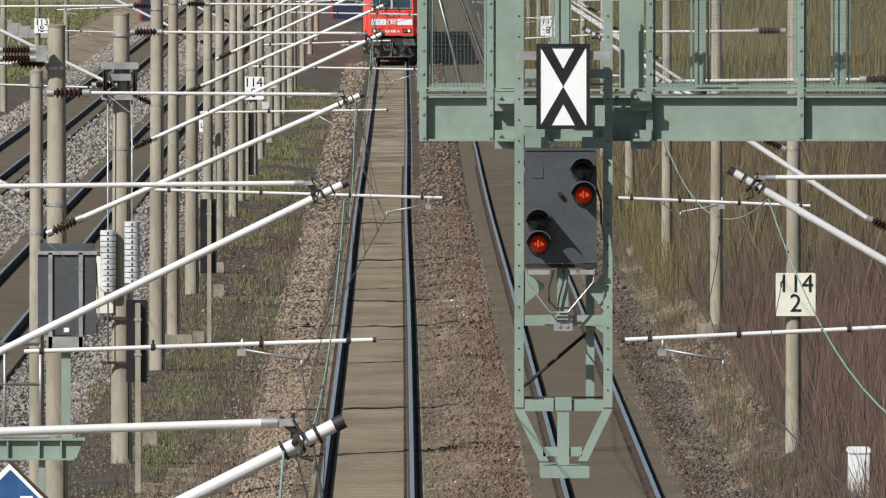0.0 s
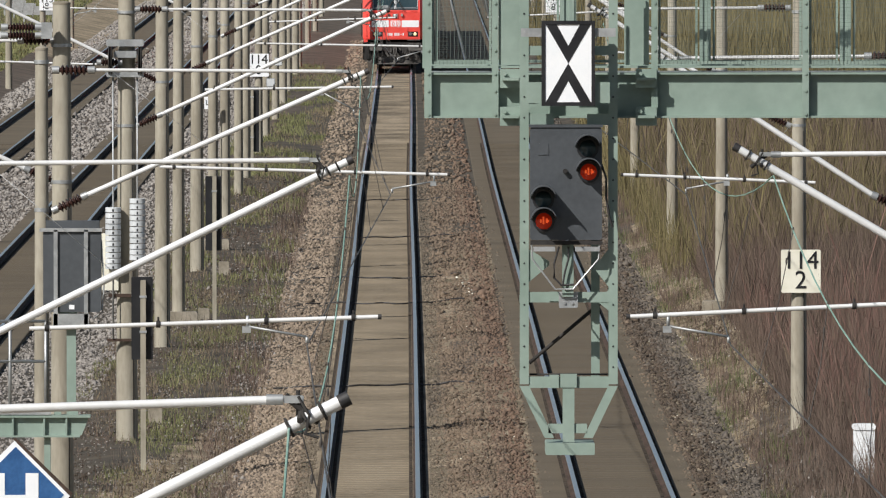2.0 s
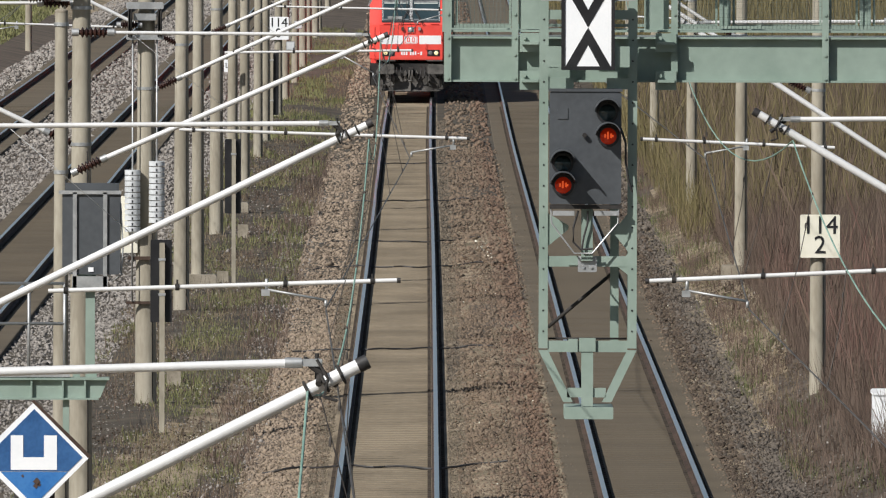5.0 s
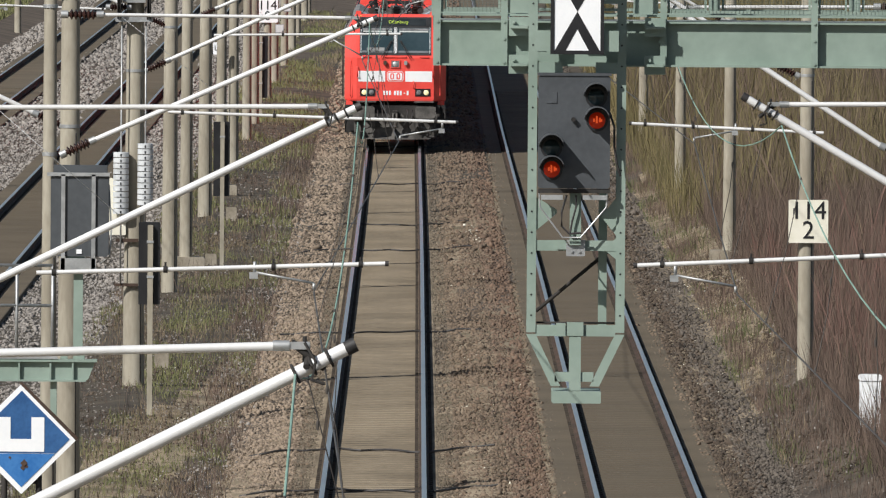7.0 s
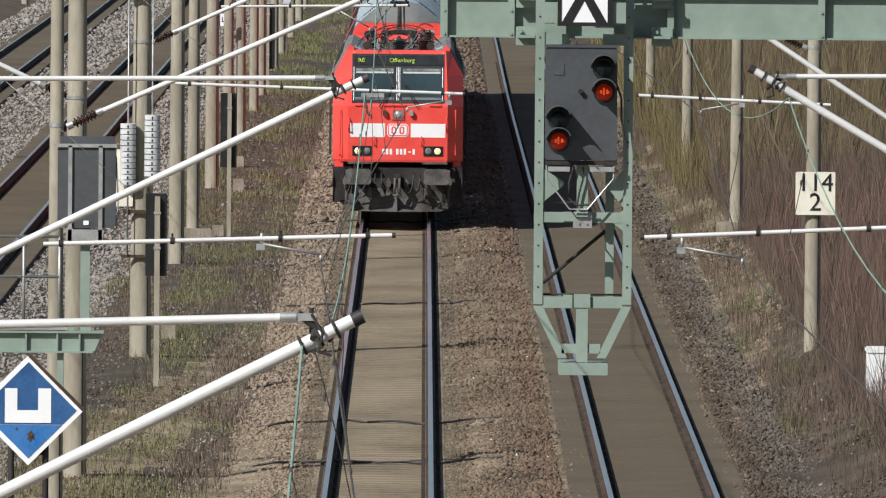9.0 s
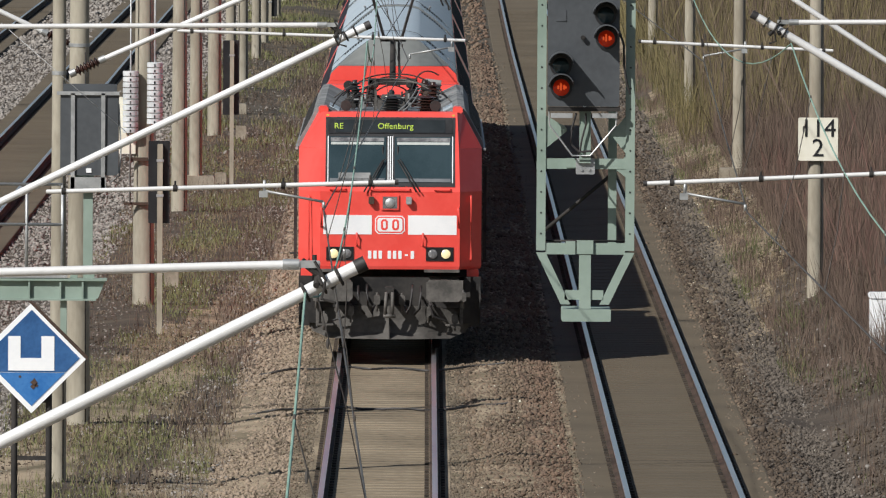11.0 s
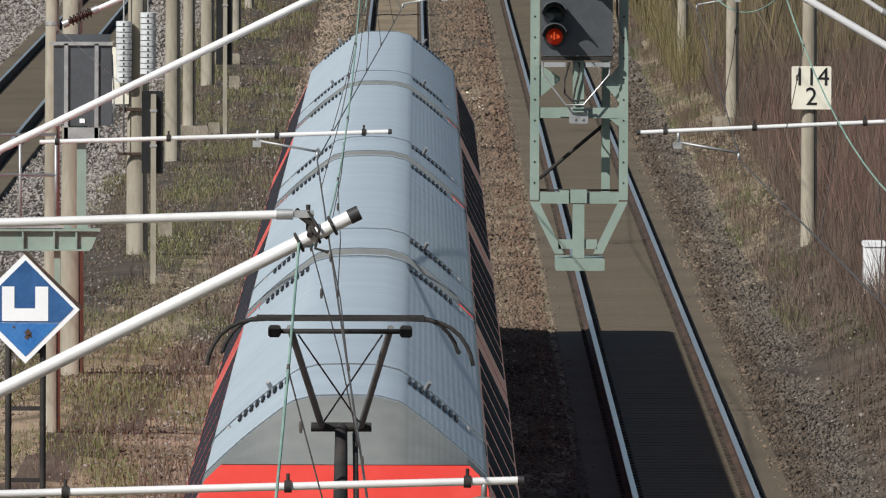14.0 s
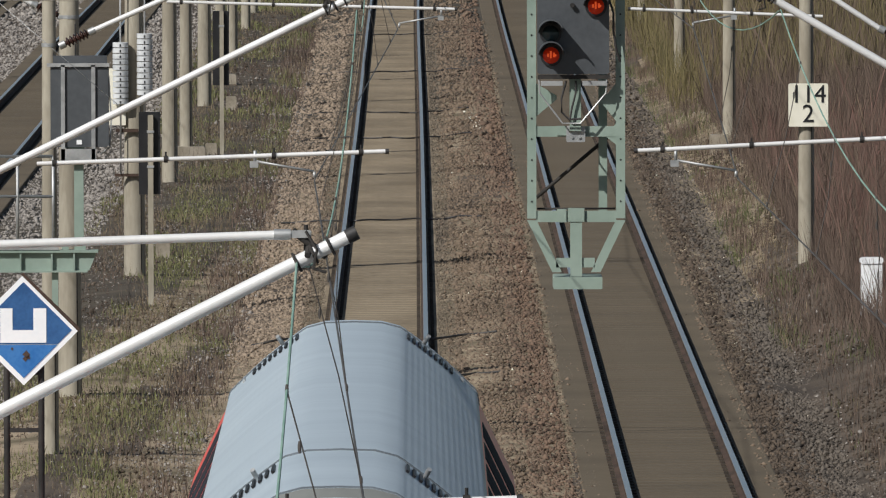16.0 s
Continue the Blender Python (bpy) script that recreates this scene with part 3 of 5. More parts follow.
def gantry():
    y = 145.0
    g = thing("signal_gantry", "grey-green painted steel signal gantry with walkway and wire-net railing", "signal gantry", pose(0, y, 0))
    x0, x1, z0, z1 = 0.2, 6.6, 7.33, 7.84
    web = Shape().box(x0, 0.03, z0 + 0.02, x1, 0.05, z1 - 0.05)
    part("girder_web", web, GREEN, g, "painted steel web plate")
    part("girder_web", Shape().box(x0, 1.05, z0 + 0.02, x1, 1.07, z1 - 0.05), GREEN, g)
    for z in (z0, z1 - 0.05, z1 + 0.02):
        part("flange", Shape().box(x0, -0.05, z, x1, 0.13, z + 0.022), GREEN, g)
        part("flange", Shape().box(x0, 0.97, z, x1, 1.15, z + 0.022), GREEN, g)
    part("walkway", Shape().box(x0, 0.135, z1 - 0.06, x1, 0.965, z1 - 0.03), ZINC, g, "grating walkway")
    part("end_plate", Shape().box(x0 - 0.02, -0.04, z0, x0, 1.1, z1), GREEN, g)
    # posts and railing, front and back
    for x in (0.22, 0.93, 2.62, 4.22, 5.85):
        post = part("post", Shape().box(x - 0.035, -0.075, z0, x + 0.035, -0.055, 9.35).box(x - 0.005, -0.055, z0, x + 0.005, 0.03, 9.35), GREEN, g, "bolted angle post")
        for z in (7.37, 7.62, 7.80, 8.05, 8.3, 8.55, 8.8):
            bolt(x, -0.075, z, post)
    for x in (0.22, 1.7, 3.18, 4.68, 6.2):
        part("post", Shape().box(x - 0.06, 1.05, z1, x - 0.025, 1.1, 9.35).box(x + 0.025, 1.05, z1, x + 0.06, 1.1, 9.35).box(x - 0.025, 1.07, z1, x + 0.025, 1.08, 9.35), GREEN, g)
    for a, b in ((0.26, 0.89), (2.66, 4.18), (4.26, 5.81)):
        mesh_panel(a, b, z1 + 0.06, 9.3, -0.03, g)
    for a, b in ((0.3, 1.62), (1.78, 3.1), (3.26, 4.6), (4.76, 6.12)):
        mesh_panel(a, b, z1 + 0.06, 9.3, 1.1, g)
    part("handrail", Shape().box(x0, -0.06, 9.35, x1, 0.0, 9.40), GREEN, g)
    part("handrail", Shape().box(x0, 1.05, 9.35, x1, 1.11, 9.40), GREEN, g)
    part("cover_plate", Shape().box(0.97, -0.045, z1 + 0.05, 1.21, -0.025, 9.3), GREEN, g, "plain steel plate")
    part("cover_plate", Shape().box(2.3, 0.02, z1 + 0.05, 2.56, 0.04, 9.3), GREEN, g, "plain steel plate")
    part("brace", Shape().tube((0.35, 0.6, 9.0), (0.62, 0.6, 7.95), 0.012), ZINC, g, "thin bracing rod")
    part("brace", Shape().tube((0.66, 0.5, 9.3), (0.92, 0.5, 8.2), 0.012), ZINC, g, "thin bracing rod")
    # the stand beside the line
    for yy in (0.0, 1.0):
        part("leg", Shape().box(6.2, yy, height(6.4, y) - 0.3, 6.5, yy + 0.12, z0), GREEN, g)
    for i in range(6):
        part("lattice_bar", Shape().tube((6.35, 0.06, 0.3 + 1.15 * i), (6.35, 1.06, 1.35 + 1.15 * i), 0.03, 6), GREEN, g)
    for a, z in ((0.98, 7.75), (0.98, 7.35), (2.42, 7.75), (2.42, 7.35)):
        part("bracket", Shape().box(a, -0.12, z - 0.1, a + 0.22, -0.05, z + 0.1).box(a + 0.02, -0.2, z - 0.02, a + 0.2, -0.12, z + 0.01).tube((a + 0.05, -0.13, z + 0.05), (a + 0.05, -0.17, z + 0.05), 0.022, 6), GREEN, g)
    return g


def signal_cage():
    y = 144.6
    c = thing("signal_cage", "grey-green steel cage that hangs from the gantry and carries the signal", "signal cage", pose(0, y, 0))
    zb = 4.52
    for x in (1.235, 2.175):
        post = part("upright", Shape().box(x - 0.048, -0.01, zb, x + 0.048, 0.0, 8.95).box(x - 0.048, 0.0, zb, x - 0.036, 0.07, 8.95) if x < 1.5 else Shape().box(x - 0.048, -0.01, zb, x + 0.048, 0.0, 8.95).box(x + 0.036, 0.0, zb, x + 0.048, 0.07, 8.95), GREEN, c, "perforated angle upright")
        for z in np.arange(4.7, 8.9, 0.22):
            part("bolt_hole", Shape().tube((x, -0.01, z), (x, -0.014, z), 0.011, 6), BLACK, post)
        part("upright", Shape().box(x - 0.04, 0.75, zb, x + 0.04, 0.83, 7.5), GREEN, c)
    part("upright", Shape().box(1.95, 0.55, 4.55, 2.04, 0.62, 7.2), GREEN, c)
    for z, h in ((7.32, 0.12), (8.05, 0.10), (5.44, 0.11), (4.54, 0.12)):
        for p, q in ((1.283, 1.55), (1.9, 2.127)) if z > 7 else ((1.283, 2.127),):
            part("crossbar", Shape().box(p, 0.003, z - h / 2, q, 0.05, z + h / 2), GREEN, c)
    for z in (4.6, 5.4, 7.4):
        for x in (1.22, 2.18):
            part("side_bar", Shape().box(x - 0.03, 0.07, z - 0.04, x + 0.03, 0.75, z + 0.04), GREEN, c)
    part("gusset", Shape().poly([(1.283, 0.008, 5.95), (1.5, 0.008, 5.82), (1.5, 0.008, 5.78), (1.283, 0.008, 5.6)], 0.012), GREEN, c)
    part("gusset", Shape().poly([(2.127, 0.008, 5.95), (1.97, 0.008, 5.75), (2.127, 0.008, 5.55)], 0.012), GREEN, c)
    part("gusset", Shape().poly([(2.127, 0.008, 5.52), (2.0, 0.008, 5.40), (2.127, 0.008, 5.3)], 0.012), GREEN, c)
    # this bar's shade is put into its dark colour
    part("diagonal", Shape().tube((1.29, 0.6, 4.72), (2.12, 0.6, 5.42), 0.022, 6), SOOT, c, "diagonal bar with its shade put into the dark colour")
    part("diagonal", Shape().tube((1.29, 0.1, 4.62), (2.12, 0.1, 4.62), 0.012, 6), SOOT, c)
    # tapered foot
    for a, b in ((1.235, 1.5), (2.175, 1.91)):
        part("foot_strut", Shape().poly([(a - 0.05, 0, 4.5), (a + 0.05, 0, 4.5), (b + 0.05, 0, 3.95), (b - 0.05, 0, 3.95)], 0.06), GREEN, c)
    part("foot_post", Shape().box(1.64, -0.02, 3.905, 1.765, 0.05, 4.48).box(1.615, -0.03, 4.485, 1.79, 0.0, 4.63), GREEN, c)
    part("foot_plate", Shape().box(1.46, -0.03, 3.77, 1.98, 0.8, 3.9, 0.01), GREEN, c)
    part("foot_plate", Shape().box(1.49, 0.0, 4.0, 1.9, 0.05, 4.1), GREEN, c)
    part("clamp_block", Shape().box(1.6, -0.06, 5.33, 1.8, 0.0, 5.5, 0.01).tube((1.66, -0.06, 5.38), (1.66, -0.075, 5.38), 0.015, 8).tube((1.74, -0.06, 5.38), (1.74, -0.075, 5.38), 0.015, 8), ZINC, c, "galvanised clamp block")
    part("clamp_block", Shape().box(1.5, -0.04, 5.40, 1.6, 0.0, 5.5), GREEN, c)
    part("clamp_block", Shape().box(1.5, -0.04, 4.48, 1.6, 0.0, 4.62), GREEN, c)
    return c


def lamp(x, z, lit, parent):
    """A lens with a hood that juts out over it."""
    rim = part("lamp", Shape().tube((x, -0.03, z), (x, 0.0, z), 0.115, 20), BLACK, parent, "lit orange lamp" if lit else "unlit dark lamp")
    part("lens", Shape().bead((x, -0.03, z), (x, -0.075, z), [(0, 0.088), (0.5, 0.078), (0.85, 0.05), (1, 0.01)], 18), ORANGE if lit else GLASS, rim, "glowing orange lens" if lit else "dark lens")
    if lit:
        # glowing bars paint the streaks of light in the lens
        for dx, h in ((-0.032, 0.022), (-0.004, 0.048), (0.030, 0.03), (0.046, 0.014)):
            part("lens_streak", Shape().box(x + dx - 0.009, -0.083, z - h * 0.6, x + dx + 0.009, -0.078, z + h), STREAK, rim, "glowing bar that paints a streak of light")
    hood = Shape()
    n, rings = 14, []
    for yy, cut in ((0.0, 1.15), (-0.38, 0.75)):
        outer = [(x + 0.135 * math.cos(a), yy, z + 0.02 + 0.135 * math.sin(a)) for a in np.linspace(math.pi / 2 + cut + 0.45, math.pi / 2 - cut - 0.45, n)]
        inner = [(x + 0.125 * math.cos(a), yy, z + 0.02 + 0.125 * math.sin(a)) for a in np.linspace(math.pi / 2 - cut - 0.45, math.pi / 2 + cut + 0.45, n)]
        rings.append(outer + inner)
    part("hood", hood.loft(rings, True, True), BOXGREY, rim, "dark grey hood")


def signal_head():
    s = thing("railway_signal", "dark grey railway signal head with two lit orange lamps under hoods", "railway signal", pose(0, 144.45, 0))
    part("housing", Shape().box(1.295, 0.0, 6.05, 2.055, 0.2, 7.24, 0.02), BOXGREY, s, "dark grey sheet housing")
    lamp(1.905, 7.02, False, s), lamp(1.915, 6.77, True, s), lamp(1.435, 6.48, False, s), lamp(1.44, 6.25, True, s)
    part("top_rim", Shape().box(1.285, -0.015, 7.24, 2.065, 0.21, 7.27), BOXGREY, s)
    part("hatch", Shape().box(1.38, -0.008, 6.95, 1.49, 0.0, 7.07), BOXGREY, s)
    part("peg", Shape().tube((1.665, 0, 6.78), (1.665, -0.06, 6.78), 0.025, 10), SOOT, s, "short round peg")
    part("shelf", Shape().box(1.30, -0.02, 6.0, 2.06, 0.22, 6.04), SOOT, s, "dark lower edge")
    for a, b in ((1.33, 1.56), (1.77, 2.03)):
        part("shelf_bar", Shape().box(a, -0.03, 5.93, b, 0.0, 5.98), ZINC, s, "galvanised bar")
    part("stay", Shape().path([(1.31, 0, 6.0), (1.32, 0, 5.85), (1.56, 0, 5.53), (1.75, 0, 5.53), (2.02, 0, 5.85), (2.03, 0, 6.0)], 0.01), ZINC, s, "bent galvanised rod")
    part("stem", Shape().box(1.635, 0.05, 5.45, 1.755, 0.12, 6.0), GREEN, s)
    part("cable", Shape().path([(1.6, 0, 5.98), (1.55, 0, 5.8), (1.55, 0, 5.65), (1.63, 0, 5.57), (1.76, 0, 5.58)], 0.013), CAP, s, "black cable")
    part("cable", Shape().path([(1.7, 0, 5.98), (1.7, 0, 5.85), (1.66, 0, 5.7), (1.64, 0, 5.58)], 0.012), CAP, s, "black cable")
    part("cable", Shape().path([(2.05, 0.05, 6.85), (2.1, 0.02, 6.7), (2.1, 0.02, 6.5), (2.13, 0.03, 6.3), (2.17, 0.05, 6.18)], 0.012), CAP, s, "black cable")


def distant_board():
    y = 144.3
    b = thing("warning_board", "white board with black frame and crossed black slanting stripes", "signal board", pose(0, y, 0))
    x0, x1, z0, z1 = 1.415, 1.98, 7.47, 8.37
    cx, cz = (x0 + x1) / 2, (z0 + z1) / 2
    part("panel", Shape().box(x0 + 0.03, 0.0, z0 + 0.03, x1 - 0.03, 0.02, z1 - 0.03), WHITE, b, "white enamel panel")
    for a in ((x0, z0, x1, z0 + 0.04), (x0, z1 - 0.04, x1, z1), (x0, z0 + 0.04, x0 + 0.038, z1 - 0.04), (x1 - 0.038, z0 + 0.04, x1, z1 - 0.04)):
        part("frame_bar", Shape().box(a[0], -0.012, a[1], a[2], 0.06, a[3]), BLACK, b, "black frame bar")
    xa, xb = x0 + 0.045, x1 - 0.045
    for s, zz in ((1, z1 - 0.04), (-1, z0 + 0.04)):
        for e, f in ((xa, 1), (xb, -1)):
            part("wedge_stripe", Shape().poly([(e, -0.004, zz), (e + f * 0.115, -0.004, zz), (cx, -0.004, cz + s * 0.185), (cx, -0.004, cz + 0.0)], 0.003), BLACK, b, "black slanting stripe")
    for s in (-1, 1):
        part("strap", Shape().box(min(cx + s * 0.27, cx + s * 0.5), 0.03, 8.20, max(cx + s * 0.27, cx + s * 0.5), 0.045, 8.29), ZINC, b, "galvanised strap")
        part("strap", Shape().box(min(cx + s * 0.27, cx + s * 0.44), 0.05, 7.5, max(cx + s * 0.27, cx + s * 0.44), 0.07, 7.72), GREEN, b)
    for x in (1.62, 1.75):
        part("holder", Shape().box(x - 0.012, 0.06, 8.37, x + 0.012, 0.08, 9.0), GREEN, b)


gantry(), signal_cage(), signal_head(), distant_board()


# ---- gantry of the opposite direction ----
def left_gantry():
    y = 153.0
    g = thing("signal_gantry", "green steel cantilever beam with grey pipe railing and kickboard", "signal gantry", pose(-0.07, y, -0.1))
    part("beam", Shape().box(-9.5, 0.0, 3.72, -3.6, 0.02, 3.92), GREEN, g, "green steel beam")
    part("beam", Shape().poly([(-3.6, 0, 3.72), (-3.58, 0, 3.72), (-3.50, 0, 3.92), (-3.6, 0, 3.92)], 0.02), GREEN, g)
    part("flange", Shape().box(-9.5, -0.06, 3.92, -3.48, 0.14, 3.95), GREEN, g)
    part("flange", Shape().box(-9.5, -0.06, 3.70, -3.6, 0.14, 3.72), GREEN, g)
    for x in (-4.35, -4.0, -3.75):
        part("stiffener", Shape().box(x - 0.01, -0.05, 3.72, x + 0.01, 0.0, 3.92), GREEN, g)
    part("kickboard", Shape().box(-9.5, -0.07, 3.955, -3.92, -0.05, 4.01), ZINC, g, "galvanised edge board")
    for x in (-5.2, -4.38, -3.98):
        part("rail_post", Shape().tube((x, -0.04, 3.95), (x, -0.04, 5.0), 0.018, 8), ZINC, g, "galvanised pipe")
    for z in (4.55, 5.0):
        part("pipe_rail", Shape().tube((-9.5, -0.04, z), (-3.98, -0.04, z), 0.018, 8), ZINC, g, "galvanised pipe")
    part("post", Shape().box(-3.75, 0.1, 3.95, -3.645, 0.18, 5.1), GREEN, g)
    part("knee", Shape().poly([(-3.75, 0.09, 4.9), (-3.62, 0.09, 5.1), (-3.85, 0.09, 5.1)], 0.02), GREEN, g)
    for x in (-3.85, -3.66):
        part("stub", Shape().box(x - 0.04, 0.0, 3.95, x + 0.04, 0.1, 4.02), GREEN, g)
    part("hanger", Shape().box(-4.0, 0.02, 3.3, -3.93, 0.1, 3.7), GREEN, g)
    part("leg", Shape().box(-9.5, 0.0, -0.5, -9.2, 0.3, 3.7), GREEN, g)


def signal_back():
    s = thing("railway_signal", "dark grey back of a railway signal head on a green post", "railway signal", pose(-0.07, 153, -0.1))
    part("housing", Shape().box(-4.01, 0.05, 5.1, -3.36, 0.3, 6.02, 0.02), BOXGREY, s, "dark grey sheet housing")
    part("lid", Shape().box(-3.98, 0.1, 6.0, -3.38, 0.26, 6.12), BOXGREY, s)
    for x in (-3.87, -3.53):
        part("carrier", Shape().box(x - 0.022, 0.02, 4.95, x + 0.022, 0.05, 6.02), ZINC, s, "galvanised upright")
    part("carrier", Shape().box(-4.05, 0.02, 6.0, -3.35, 0.05, 6.04), ZINC, s)
    part("carrier", Shape().box(-3.9, 0.02, 4.92, -3.5, 0.06, 5.08), ZINC, s)
    part("lock", Shape().box(-3.72, 0.04, 5.13, -3.66, 0.05, 5.18), WHITE, s)
    part("cable", Shape().path([(-3.36, 0.1, 5.9), (-3.33, 0.08, 5.4), (-3.35, 0.08, 5.1), (-3.45, 0.08, 5.02)], 0.01), ZINC, s)


left_gantry(), signal_back()


# ---- boards, posts, small fittings ----
def u_board():
    b = thing("diamond_board", "worn blue diamond board with white rim and square white U", "railway sign", pose(-2.725, 95, 5.70))
    r = 0.385
    part("panel", Shape().poly([(0, 0, r), (r, 0, 0), (0, 0, -r), (-r, 0, 0)], 0.02), WHITE, b, "white rim with rusty edge")
    part("edge", Shape().poly([(-0.02, -0.003, r + 0.004), (0, -0.003, r + 0.012), (r + 0.012, -0.003, 0.01), (r - 0.004, -0.003, -0.012), (0, -0.003, r - 0.016)], 0.012), RUST, b, "rusty edge")
    q = 0.335
    k = -0.098
    part("field", Shape().poly([(0, -0.004, q), (q, -0.004, 0), (q + k, -0.004, k), (-q - k, -0.004, k), (-q, -0.004, 0)], 0.003), BLUE, b, "blue upper field")
    part("field", Shape().poly([(q + k - 0.004, -0.004, k - 0.005), (0, -0.004, -q), (-q - k + 0.004, -0.004, k - 0.005)], 0.003), BLUEWORN, b, "brighter worn blue lower field")
    part("letter", Shape().poly([(-0.163, -0.008, 0.152), (-0.077, -0.008, 0.152), (-0.077, -0.008, 0.0), (0.068, -0.008, 0.0), (0.068, -0.008, 0.152), (0.158, -0.008, 0.152), (0.158, -0.008, -0.088), (-0.163, -0.008, -0.088)], 0.003), WHITE, b, "white square U")
    for x, z, w in ((0.02, -0.17, 0.03), (0.01, -0.2, 0.02), (0.035, -0.19, 0.015), (-0.08, -0.13, 0.012)):
        part("rust_patch", Shape().poly([(x - w, -0.0075, z), (x, -0.0075, z + w), (x + w * 0.8, -0.0075, z), (x + w * 0.2, -0.0075, z - w)], 0.002), RUST, b, "flaked rusty patch")
    z0 = height(-2.9, 95) - 5.8
    for x in (-0.12, 0.12):
        part("post", Shape().tube((x, 0.06, z0), (x, 0.06, 0.2), 0.022, 10), SOOT, b, "dark post")
    for z in (-0.3, -0.7, -1.2):
        part("rung", Shape().box(-0.12, 0.05, z - 0.015, 0.12, 0.07, z + 0.015), SOOT, b)


def number_board(x, y, z, w, h, a, b, mat_):
    s = thing("kilometre_board", "pale board with black kilometre figures, fixed to a mast", "kilometre board", pose(x + bend(y), y - 0.2, z + 0.1 + lift(y)), "kilometre boards")
    part("panel", Shape().box(-w / 2, 0, -h / 2, w / 2, 0.02, h / 2, 0.02), mat_, s, "pale enamel panel")
    for i, ch in enumerate(a):
        lettering("figure", ch, w * 0.64, pose((i - 1) * w * 0.3, -0.006, h * 0.235, 90), BLACK, s)
    lettering("figure", b, w * 0.64, pose(0, -0.006, -h * 0.22, 90), BLACK, s)
    part("clip", Shape().box(-0.05, 0.02, -0.05, 0.05, 0.09, 0.05), ZINC, s)


def guard_post(x, y, z0, z1, w, top):
    p = thing("trackside_post", "thin square concrete post with a tall black plate behind it", "post", pose(x, y, height(x, y)), "posts with plates")
    part("post", Shape().box(-0.045, -0.045, -0.2, 0.045, 0.045, top, 0.008), MAST, p)
    part("plate", Shape().box(-w * 0.55, 0.05, z0, w * 0.45, 0.12, z1, 0.01), BLACK, p, "tall black plate")
    for z in (z0 + 0.45, z1 - 0.35):
        part("clip", Shape().box(-0.06, -0.055, z, 0.06, 0.05, z + 0.04), ZINC, p)


def weights():
    y, zl = 241, 0
    w = thing("wire_tensioner", "pulley wheels and two hanging stacks of pale round weights", "tensioning weight", pose(-4.97, y - 0.25, 0))
    part("yoke", Shape().box(-0.33, -0.1, 6.70, 0.33, 0.05, 6.82, 0.02).box(-0.2, -0.08, 6.5, 0.2, 0.02, 6.62), ZINC, w, "galvanised yoke")
    part("yoke", Shape().box(-0.33, -0.1, 6.16, 0.33, 0.05, 6.26, 0.02), ZINC, w)
    for x in (-0.26, 0.26):
        wheel = part("wheel", Shape().bead((x - 0.035, 0, 6.45), (x + 0.035, 0, 6.45), [(0, 0.26), (0.2, 0.27), (0.5, 0.2), (0.8, 0.27), (1, 0.26)], 22), SOOT, w, "dark grooved wheel")
        part("rod", Shape().tube((x * 0.82, -0.02, 6.2), (x * 0.82, -0.02, 1.55 if x < 0 else 2.6), 0.016, 8), ZINC, w, "long rod")
        top = 3.865 if x < 0 else 4.02
        for i in range(11):
            z = top - 0.1 * i
            part("notch", Shape().box(x * 0.82 - 0.012, -0.163, z - 0.092 + 0.02, x * 0.82 + 0.012, -0.15, z - 0.03), BLACK, w, "dark notch")
            part("weight", Shape().bead((x * 0.82, -0.02, z - 0.086), (x * 0.82, -0.02, z), [(0, 0.132), (0.03, 0.138), (0.97, 0.138), (1, 0.132)], 18), WEIGHT, w, "pale round weight")
    insulator((-0.5, 0, 6.42), (-0.05, 0, 6.42), w)
    part("guide", Shape().box(-0.3, 0, 2.28, 0.1, 0.05, 2.34), RUST, w)
    part("guide", Shape().box(-0.32, 0, 1.5, 0.1, 0.05, 1.55), RUST, w)
    part("cabinet", Shape().box(-0.42, 0.1, 2.4, -0.12, 0.3, 3.4, 0.01), CREAM, w, "cream sheet cabinet")


u_board(), weights()
strain = thing("strain_insulator", "pair of large ribbed brown insulators on a bracket", "insulator", pose(-5.2, 200.2, 7.5))
part("bracket", Shape().box(-0.16, -0.05, -0.1, 0.0, 0.05, 0.14, 0.01), ZINC, strain, "galvanised bracket")
for q in (-0.05, 0.07):
    insulator((-0.75, 0, q), (-0.15, 0, q), strain, 8)
number_board(6.93, 241, 2.73, 0.70, 0.76, "114", "2", CREAM)
number_board(-5.02, 465, 2.73, 0.70, 0.78, "114", "0", WHITE)
number_board(-17.0, 645, 2.6, 0.70, 0.70, "113", "8", WHITE)
number_board(6.75, 633, 2.75, 0.70, 0.9, "113", "8", WHITE)
small = thing("small_board", "small white board with black letters on a mast", "railway sign", pose(-5.48, 377.5, 3.15))
part("panel", Shape().box(-0.13, 0, -0.17, 0.13, 0.02, 0.17, 0.01), WHITE, small)
lettering("letter", "L", 0.2, pose(-0.05, -0.005, 0, 90), BLACK, small)
lettering("letter", "Z", 0.2, pose(0.06, -0.005, 0, 90), BLACK, small)
part("holder", Shape().tube((0, 0.03, -3.5), (0, 0.03, 0.1), 0.025), ZINC, small)
guard_post(-4.45, 230, 1.86, 3.25, 0.36, 3.2)
guard_post(-4.28, 303, 1.55, 3.2, 0.36, 3.2)
guard_post(-5.0, 440, 0.6, 2.7, 0.5, 2.6)
